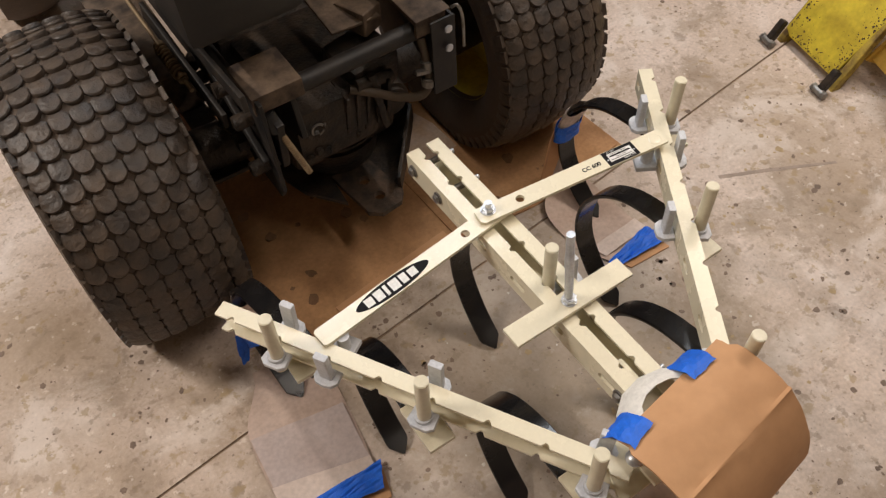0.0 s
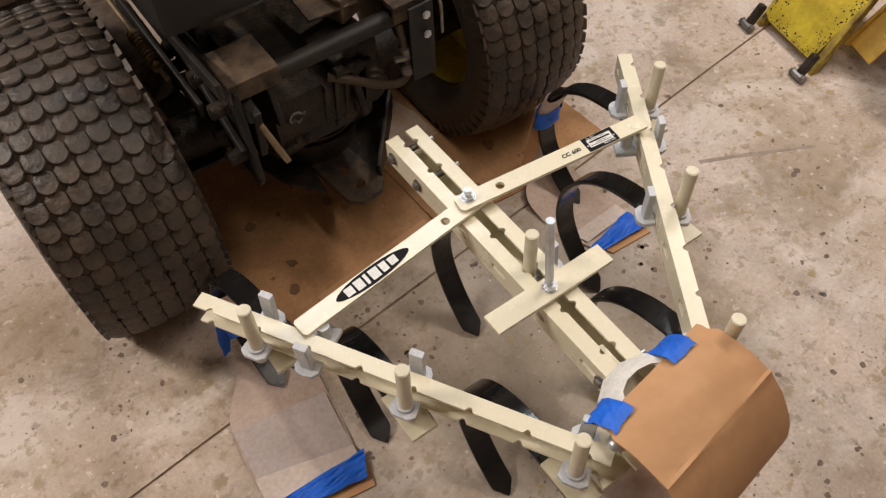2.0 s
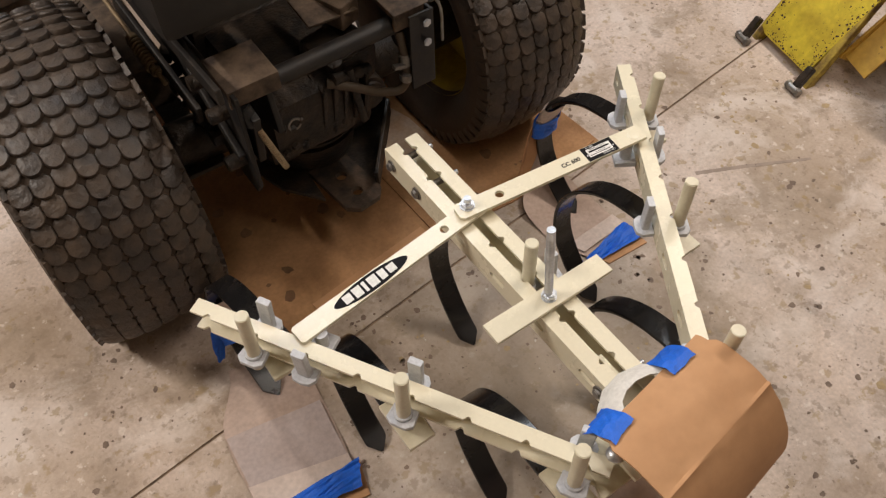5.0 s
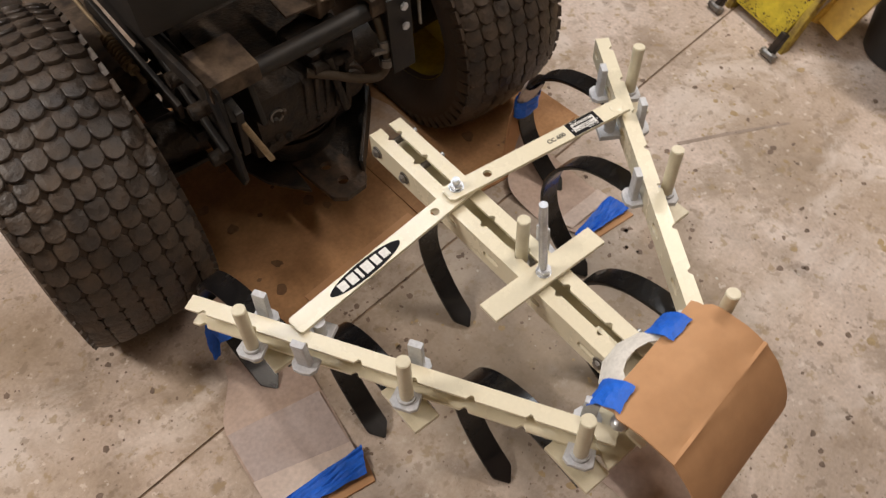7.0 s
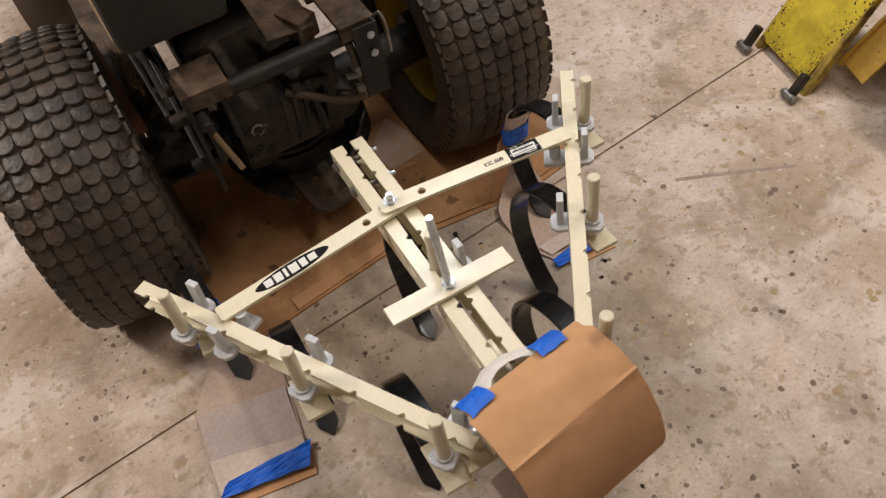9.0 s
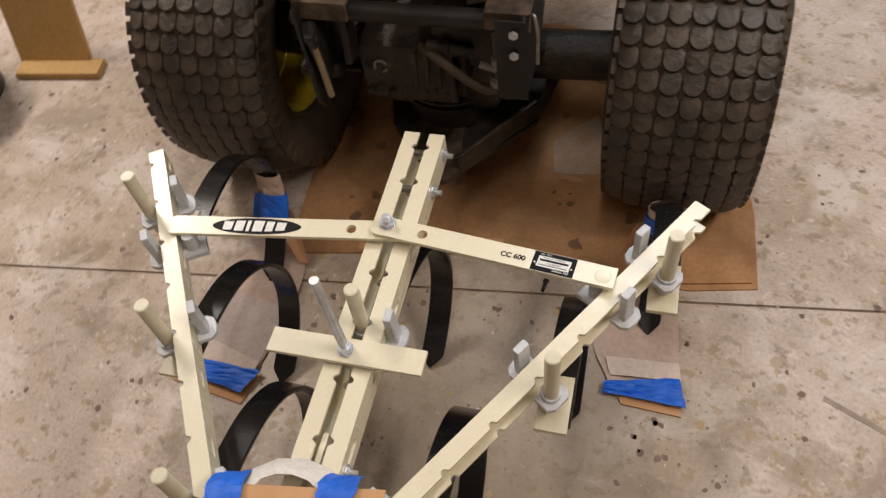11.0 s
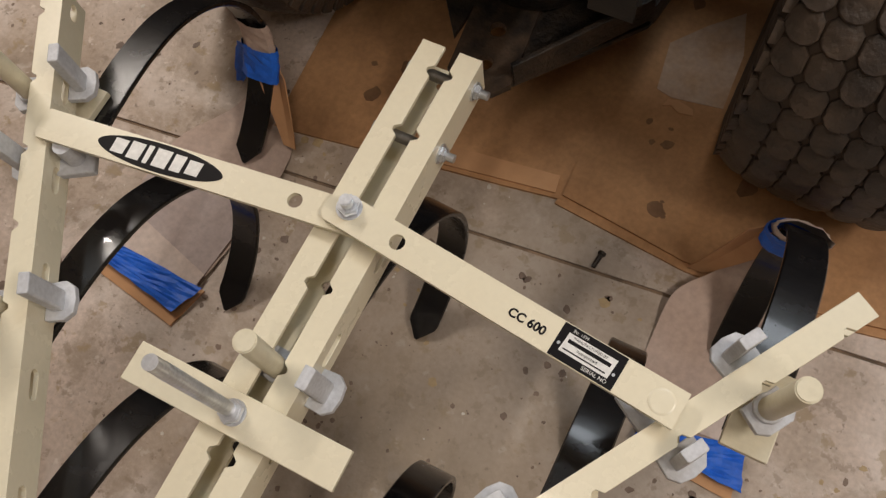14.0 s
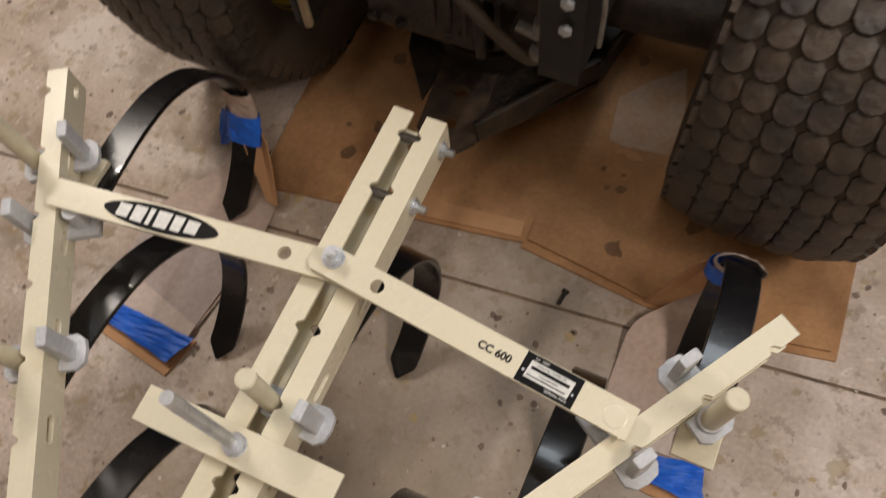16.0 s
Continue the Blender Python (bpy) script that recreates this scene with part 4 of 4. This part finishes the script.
card_sheet("paper_scrap", "small torn yellowish paper scrap on the cardboard", [(0.188, 0.468), (0.200, 0.474), (0.214, 0.466), (0.236, 0.470), (0.232, 0.480), (0.206, 0.486), (0.192, 0.482)], 0.0106, 0.0125, CARD)
card_sheet("cardboard_sheet", "lower layer of brown cardboard showing at the edge", [(0.106, 0.258), (0.31, 0.238), (0.475, 0.238), (0.600, 0.262), (0.590, 0.44), (0.56, 0.60), (0.12, 0.60)], -0.0005, 0.0042, CARD_FLOOR)

# ---- kraft paper mats taped to the front tines ----


def paper_mat(outline_l, outline_r, lift, label):
    """A creased strip of paper on the floor whose front end rises to the tine. Rows run from the rear to the front."""
    rows = []
    rnd = random.Random(5)
    for (xl, yl, zl), (xr, yr, zr) in zip(outline_l, outline_r):
        row = []
        for k in range(9):
            f = k / 8
            bumpz = 0.0025 * math.sin(9 * f + 40 * yl) + rnd.uniform(0, 0.0012)
            row.append((xl + (xr - xl) * f, yl + (yr - yl) * f, zl + (zr - zl) * f + 0.002 + max(0, bumpz) + lift))
        rows.append(row)
    ob = part("paper_mat", grid_sheet(bmesh.new(), rows, 0.0011), PAPER, None, "", True)
    return tagged(ob, label, "paper mat", "paper mats under the front tines")


def smooth_rows(pts):
    return [tuple(p) for p in spline(pts, 5)]


left_l = smooth_rows([(-0.500, -0.092, 0), (-0.497, -0.02, 0), (-0.493, 0.06, 0), (-0.480, 0.125, 0), (-0.432, 0.19, 0), (-0.420, 0.225, 0.002)])
left_r = smooth_rows([(-0.322, -0.106, 0), (-0.310, -0.04, 0), (-0.298, 0.05, 0), (-0.294, 0.11, 0), (-0.302, 0.17, 0), (-0.330, 0.215, 0.002)])
paper_mat(left_l, left_r, 0, "creased kraft paper mat under the front tine")
right_l = smooth_rows([(0.350, 0.004, 0), (0.336, 0.035, 0), (0.312, 0.08, 0), (0.308, 0.14, 0.003), (0.312, 0.20, 0.012), (0.350, 0.245, 0.03), (0.382, 0.268, 0.09), (0.392, 0.275, 0.17)])
right_r = smooth_rows([(0.474, 0.010, 0), (0.470, 0.035, 0), (0.466, 0.08, 0), (0.460, 0.14, 0.003), (0.455, 0.20, 0.012), (0.448, 0.250, 0.03), (0.444, 0.268, 0.09), (0.442, 0.275, 0.17)])
paper_mat(right_l, right_r, 0.0, "creased kraft paper mat with rounded edge")


def fold_strip(pts, label, z=0.0075, mat=None):
    """A paler doubled strip of the paper, lying on the mat."""
    (x0, y0), (x1, y1), (x2, y2), (x3, y3) = pts
    rows = [[(x0 + (x1 - x0) * k / 8 + ((x3 + (x2 - x3) * k / 8) - (x0 + (x1 - x0) * k / 8)) * f, y0 + (y1 - y0) * k / 8 + ((y3 + (y2 - y3) * k / 8) - (y0 + (y1 - y0) * k / 8)) * f,
              z + 0.0015 * math.sin(6 * k / 8) + 0.001 * f) for k in range(9)] for f in (0, 0.33, 0.66, 1)]
    tagged(part("paper_fold", grid_sheet(bmesh.new(), rows, 0.0008), mat or PAPER_PALE, None, "", True), label, "paper")


fold_strip([(-0.494, -0.030), (-0.318, -0.078), (-0.303, 0.062), (-0.487, 0.094)], "pale lilac-grey paper layer creased on the mat", 0.0062, PAPER_LILAC)
fold_strip([(-0.500, -0.100), (-0.320, -0.112), (-0.315, -0.064), (-0.496, -0.016)], "pale folded paper strip along the mat's rear edge", 0.0092)
fold_strip([(0.346, 0.030), (0.472, 0.040), (0.466, 0.074), (0.334, 0.066)], "pale folded paper strip beside blue tape")


def tape_patch(pts_l, pts_r, label, lift=0.003, cols=8, seed=1):
    rnd = random.Random(seed)
    rows = []
    ll, rr = smooth_rows(pts_l), smooth_rows(pts_r)
    for (xl, yl, zl), (xr, yr, zr) in zip(ll, rr):
        rows.append([(xl + (xr - xl) * k / cols + rnd.uniform(-1, 1) * 0.0012, yl + (yr - yl) * k / cols + rnd.uniform(-1, 1) * 0.0012,
                      zl + (zr - zl) * k / cols + lift + rnd.uniform(0, 0.005)) for k in range(cols + 1)])
    ob = part("masking_tape", grid_sheet(bmesh.new(), rows, 0.0006), TAPE, None, "", False)
    return tagged(ob, label, "tape", "pieces of blue tape")


tape_patch([(-0.505, -0.106, 0), (-0.492, -0.092, 0), (-0.478, -0.079, 0)], [(-0.326, -0.134, 0), (-0.314, -0.108, 0), (-0.304, -0.084, 0)], "crumpled blue masking tape along the paper's rear edge", 0.0125, 10, 2)
tape_patch([(0.335, -0.008, 0), (0.338, 0.004, 0), (0.335, 0.014, 0)], [(0.484, -0.014, 0), (0.476, 0.014, 0), (0.469, 0.042, 0)], "crumpled blue masking tape on the paper's rear edge", 0.0095, 10, 3)
for pts, lab in (([(-0.478, -0.128), (-0.322, -0.152), (-0.304, -0.085), (-0.490, -0.085)], "torn cardboard strip under the paper's rear edge"), ([(0.372, -0.022), (0.477, -0.028), (0.470, 0.02), (0.352, 0.02)], "cardboard strip under the paper mat")):
    card_sheet("cardboard_strip", lab, pts, 0.0, 0.0035, CARD)


def tine_wrap(x, y0, label_w, label_t, seed, bands, tip, turn=0.0, slack=0.0, paper=None, reach=1.0):
    """Paper wound round the front bend of a tine, with blue tape over it and a cardboard tongue below."""
    place = pose(x, y0, 0, 0, 0, turn)
    line = [place @ q for q in spline([(0, y * reach, z) for y, z in TINE], 7)]
    bend = [q for q in line if q.y > y0 + 0.19]
    for nm, lo, hi, pad, mt, lab in (("paper_wrap", bands[1] - 0.022, bands[2], 0.006 + slack, paper or PAPER, label_w), ("tape_band", bands[0], bands[1], 0.0095 + slack, TAPE, label_t)):
        seg = [q for q in bend if lo <= q.z <= hi]
        bm, rings = bmesh.new(), []
        rnd = random.Random(seed)
        for i, q in enumerate(seg):
            j = line.index(q)
            d = (line[j + 1] - line[j - 1]).normalized()
            nrm = Vector((1, 0, 0)).cross(d)
            w, t = 0.0225 + pad, 0.0045 + pad
            rings.append([bm.verts.new(q + Vector((math.cos(a) * w * (1 + rnd.uniform(-.05, .05)), 0, 0)) + nrm * (math.sin(a) * t * (1 + rnd.uniform(-.2, .2)))) for a in [2 * math.pi * k / 14 + 0.2 for k in range(14)]])
        for a, b in zip(rings, rings[1:]):
            for k in range(14):
                bm.faces.new((a[k], a[(k + 1) % 14], b[(k + 1) % 14], b[k]))
        tagged(part(nm, bm, mt, None, "", False), lab, "tape" if mt is TAPE else "paper")
    # the tongue: a narrow tapering strip of cardboard below the tape
    rows = []
    low = bands[0] + 0.008
    start = min(bend, key=lambda q: abs(q.z - low))
    for f in [i / 8 for i in range(9)]:
        w = 0.028 * (1 - 0.62 * f)
        cx, cy, cz = start.x + (tip[0] - start.x) * (0.25 + 0.75 * f), start.y + 0.010 + (tip[1] - start.y - 0.010) * f, low * (1 - f) ** 1.2 + 0.010
        rows.append([(cx - w + 2 * w * k / 4, cy - 0.010 * math.cos(k * 1.57) * (1 - f), cz) for k in range(5)])
    tagged(part("cardboard_tongue", grid_sheet(bmesh.new(), rows, 0.002), CARD, None, "", False), "brown cardboard tongue taped below the wrap", "cardboard")


LF = ARMS[-1] @ Vector((-(ARM_W / 2 + 0.0265), ARM_L - 0.114, 0))
RF = ARMS[1] @ Vector((ARM_W / 2 + 0.0265, ARM_L - 0.114, 0))
tine_wrap(LF.x + LF_DX, LF.y - 0.008, "grey-brown paper wound round a tine", "blue tape band round a wrapped tine", 1, (0.072, 0.130, 0.175), (-0.304, 0.172), LF_TURN, reach=LF_REACH)
tape_patch([(-0.428, 0.228, 0.040), (-0.424, 0.244, 0.078), (-0.412, 0.254, 0.118)], [(-0.414, 0.231, 0.042), (-0.398, 0.244, 0.078), (-0.384, 0.254, 0.118)], "loose hanging end of blue tape on the wrapped tine", 0.0, 5, 8)
tine_wrap(RF.x, RF.y, "pale paper wound round the front tine", "crumpled blue tape band under the wrapped tine", 2, (0.150, 0.215, 0.264), (0.325, 0.245), 0.0, 0.002, PAPER_PALE)

# ---- cardboard cover over the rear joint ----
COVER = pose(0.006, -0.404, 0, 0, 0, 9)
PROFILE = [(-0.004, 0.456), (-0.03, 0.466), (-0.066, 0.469), (-0.110, 0.458), (-0.116, 0.455), (-0.146, 0.422), (-0.168, 0.380), (-0.176, 0.335), (-0.164, 0.295), (-0.13, 0.270), (-0.08, 0.260), (-0.03, 0.262)]
fine = spline([(0, y, z) for y, z in PROFILE], 3)
rows = []
for i, q in enumerate(fine):
    wide = 0.106 if i < 3 else 0.113
    sag = 0.0015 * math.sin(i * 1.9)
    rows.append([COVER @ Vector((-wide + 2 * wide * k / 12, q.y, q.z + sag * math.sin(k * 0.7))) for k in range(13)])
cover = thing("cardboard_cover", "bent and creased brown cardboard cover taped over the cultivator", "cardboard")
part("outer_sheet", grid_sheet(bmesh.new(), rows[:23], 0.003), CARD, cover, "", True)
# the cover's inside takes the greyer paper colour to stand for its shade
part("shaded_underside", grid_sheet(bmesh.new(), rows[22:], 0.002), PAPER, cover, "underside curling under, its shade put into a grey-brown colour", True)
for px, py, w, d, ang, lab in ((-0.0775, -0.421, 0.045, 0.046, 14, "blue masking tape holding the cover's corner"), (0.056, -0.400, 0.046, 0.042, 6, "blue masking tape on the cover's front edge")):
    bm, rows, rnd = bmesh.new(), [], random.Random(int(px * 1000) + 200)
    for i in range(7):
        f = i / 6
        rows.append([pose(px, py, 0, 0, 0, ang) @ Vector((-w / 2 + w * k / 6 + rnd.uniform(-.0015, .0015), 0.024 - d * f + rnd.uniform(-.0015, .0015),
                     0.4585 + 0.012 * math.sin(min(1, f * 1.2) * 1.5) - (0.02 * (1 - f) ** 3) + rnd.uniform(0, 0.0015))) for k in range(7)])
    tagged(part("masking_tape", grid_sheet(bm, rows[::-1], 0.0006), TAPE), lab, "tape", "pieces of blue tape")
bm = bmesh.new()
rows = []
for i in range(7):
    a = math.pi * (0.02 + 0.96 * i / 6)
    rows.append([(-0.004 + (0.036 + 0.026 * k / 4) * math.cos(a) * 1.2, -0.420 + (0.026 + 0.030 * k / 4) * math.sin(a), 0.458 - 0.026 * (k / 4) ** 2) for k in range(5)])
tagged(part("white_rag", grid_sheet(bm, rows, 0.002), WHITE, None, "", True), "white cloth pad tucked under the cardboard cover", "cloth")

# ---- yellow painted steel implement ----
yellow = thing("yellow_implement", "chipped yellow steel implement standing on small bolts", "implement")
YP = pose(1.187, 0.217, 0.0, 0, 0, -103)
bm = bmesh.new()
slab(bm, [(-0.100, 0.012), (-0.076, 0.0), (0.092, 0.0), (0.100, 0.010), (0.130, 0.33), (-0.100, 0.36)], -0.004, 0.004, YP @ pose(0, 0.005, 0.022, 60, 0, 0))
bevelled(part("blade", bm, YELLOW, yellow, "chipped yellow steel blade"))
for x, s in ((-0.092, 1), (0.112, -1)):
    bm = bmesh.new()
    box(bm, (0.020, 0.40, 0.026), YP @ pose(x, 0.095, 0.158, 60, 0, 4 if s < 0 else -1), 0.003)
    part("side_bar", bm, YELLOW_WORN, yellow, "worn yellow side bar")
for x in (-0.096, 0.122):
    bm = bmesh.new()
    box(bm, (0.019, 0.062, 0.022), YP @ pose(x, -0.0265, 0.039, 60, 0, 0), 0.005)
    part("foot_clamp", bm, GRIME, yellow, "rusty black clamp")
    bm = bmesh.new()
    rod(bm, YP @ Vector((x - 0.017, -0.048, 0.0115)), YP @ Vector((x + 0.017, -0.048, 0.0115)), 0.0100, 16, 0.002)
    hexagon(bm, 0.0112, 0.008, YP @ pose(x + 0.016, -0.048, 0.0114, 0, 90, 0))
    hexagon(bm, 0.0112, 0.008, YP @ pose(x - 0.024, -0.048, 0.0114, 0, 90, 0))
    part("foot_bolt", bm, DULL_STEEL, yellow, "grey steel bolt", True)
bm = bmesh.new()
box(bm, (0.085, 0.44, 0.008), YP @ pose(0.176, 0.216, 0.238, 58, 8, 0), 0.002)
box(bm, (0.008, 0.44, 0.050), YP @ pose(0.137, 0.216, 0.233, 58, 8, 0), 0.002)
part("angle_bar", bm, YELLOW_ORANGE, yellow, "yellow angle bar with chipped corner")
bm = bmesh.new()
box(bm, (0.30, 0.02, 0.16), YP @ pose(0.05, 0.26, 0.34, 40, 0, 0), 0.004)
part("back_plate", bm, DULL_STEEL, yellow, "brown steel back plate")

# ---- things at the edges of the floor ----
bin_ob = thing("rubbish_bin", "black plastic bin standing on the floor", "bin", pose(1.405, -0.115, 0))
bm = bmesh.new()
cyl(bm, 0.118, 0.36, I4, 40, 0.145, 0.006)
part("body", bm, BIN_BLACK, bin_ob, "", True)
bm = bmesh.new()
lathe(bm, [(0.145, 0.345), (0.153, 0.345), (0.153, 0.365), (0.140, 0.365), (0.140, 0.350), (0.145, 0.345)], 40, pose(0, 0, 0, 0, -90, 0))
part("rim", bm, BIN_BLACK, bin_ob, "", True)
bucket = thing("black_bucket", "black round tub on the floor", "tub", pose(-1.395, 0.535, 0))
bm = bmesh.new()
cyl(bm, 0.11, 0.28, I4, 40, 0.135, 0.006)
part("body", bm, BIN_BLACK, bucket, "", True)
board = thing("tan_board", "tan board leaning on its low foot", "board", pose(-1.165, 0.66, 0, 0, 0, 7))
bm = bmesh.new()
box(bm, (0.20, 0.018, 0.34), pose(-0.02, 0.08, 0.175, -18, 0, 0), 0.003)
part("panel", bm, TAN_BOX, board)
bm = bmesh.new()
box(bm, (0.235, 0.06, 0.02), pose(0.0, 0.0, 0.010), 0.004)
part("foot", bm, TAN_BOX, board)


# ---- marks on the floor ----
def blob(bm, x, y, r, rnd, z=0.0006):
    k = 11
    sq, turn = rnd.uniform(0.6, 1.0), rnd.uniform(0, 3)
    pts = []
    for i in range(k):
        a = 2 * math.pi * i / k
        q = r * rnd.uniform(0.7, 1.15)
        u, v = q * math.cos(a), q * sq * math.sin(a)
        pts.append((x + u * math.cos(turn) - v * math.sin(turn), y + u * math.sin(turn) + v * math.cos(turn)))
    slab(bm, pts, -0.002, z)


def blobs(name, label, mat, n, area, sizes, seed, kind="stuff"):
    rnd, bm = random.Random(seed), bmesh.new()
    for _ in range(n):
        blob(bm, rnd.uniform(area[0], area[1]), rnd.uniform(area[2], area[3]), sizes[0] + (sizes[1] - sizes[0]) * rnd.random() ** 3, rnd)
    return tagged(part(name, bm, mat), label, "stain", kind=kind)


def clusters(name, label, mat, groups, area, sizes, seed):
    """Drips in small groups, the way they fall from one place."""
    rnd, bm = random.Random(seed), bmesh.new()
    for _ in range(groups):
        cx, cy, spread = rnd.uniform(area[0], area[1]), rnd.uniform(area[2], area[3]), rnd.uniform(0.015, 0.07)
        for _ in range(rnd.choice((1, 1, 2, 3, 5, 7))):
            blob(bm, rnd.gauss(cx, spread), rnd.gauss(cy, spread), sizes[0] + (sizes[1] - sizes[0]) * rnd.random() ** 2.5, rnd)
    return tagged(part(name, bm, mat), label, "stain", kind="stuff")


clusters("oil_drips", "brown oil drips dried on the concrete", STAIN, 90, (0.45, 1.6, -1.0, 0.7), (0.0018, 0.009), 11)
clusters("oil_drips", "brown oil drips under the cultivator", STAIN, 120, (-0.40, 0.50, -0.7, 0.22), (0.0012, 0.0075), 12)
clusters("oil_drips", "brown oil drips beside the wheel", STAIN, 40, (-1.2, -0.5, -0.6, 0.6), (0.0018, 0.009), 13)
clusters("ochre_marks", "small ochre spots on the concrete", OCHRE, 60, (-0.3, 1.4, -0.8, 0.35), (0.003, 0.011), 14)
blobs("paint_specks", "pale paint specks on the concrete", PALE, 110, (-0.95, 0.9, -0.6, 0.35), (0.0012, 0.0045), 15)
def soaked(area, n, z, seed):
    rnd, bm = random.Random(seed), bmesh.new()
    for k in range(n):
        cx, cy, r = rnd.uniform(area[0], area[1]), rnd.uniform(area[2], area[3]), 0.004 + 0.014 * rnd.random() ** 2
        blob(bm, cx, cy, r, rnd, z + 0.0002 * (k % 5))
    tagged(part("oil_patches", bm, OILED), "dark oil patches soaked into the cardboard", "stain", kind="stuff")


soaked((-0.26, 0.04, 0.30, 0.85), 26, 0.0054, 31)
soaked((0.17, 0.52, 0.30, 0.80), 30, 0.0094, 32)
# bare chips along the blade's edges
rnd, bm = random.Random(21), bmesh.new()
for k in range(420):
    f = rnd.random()
    x, y = ((0.096 + 0.032 * f - 0.045 * rnd.random() ** 3, 0.02 + 0.30 * f), (-0.092 + 0.035 * rnd.random() ** 3, 0.02 + 0.32 * f), (-0.07 + 0.155 * f, 0.005 + 0.030 * rnd.random() ** 3))[k % 5 % 3]
    blob(bm, x, y, 0.0006 + 0.0030 * rnd.random() ** 2, rnd, 0.0046 - 0.0001 * (k % 4))
bm.transform(YP @ pose(0, 0.005, 0.022, 60, 0, 0))
tagged(part("rust_wear", bm, RUST_DARK, yellow, "brown rust where the paint has chipped"), kind="stuff")
bm = bmesh.new()
slab(bm, [(0.712, 0.050), (0.80, 0.008), (0.966, -0.077), (0.968, -0.070), (0.83, 0.004), (0.715, 0.060)], -0.002, 0.0006)
tagged(part("scratch", bm, SCRAPE), "long dark scrape on the concrete", "stain", kind="stuff")
bm = bmesh.new()
rod(bm, (0.196, 0.190, 0.004), (0.199, 0.212, 0.004), 0.0035, 10)
cyl(bm, 0.006, 0.004, between((0.199, 0.212, 0.004), (0.1995, 0.215, 0.004))[0], 10)
tagged(part("loose_screw", bm, GRIME, None, "", True), "small dark screw lying on the floor", "screw")
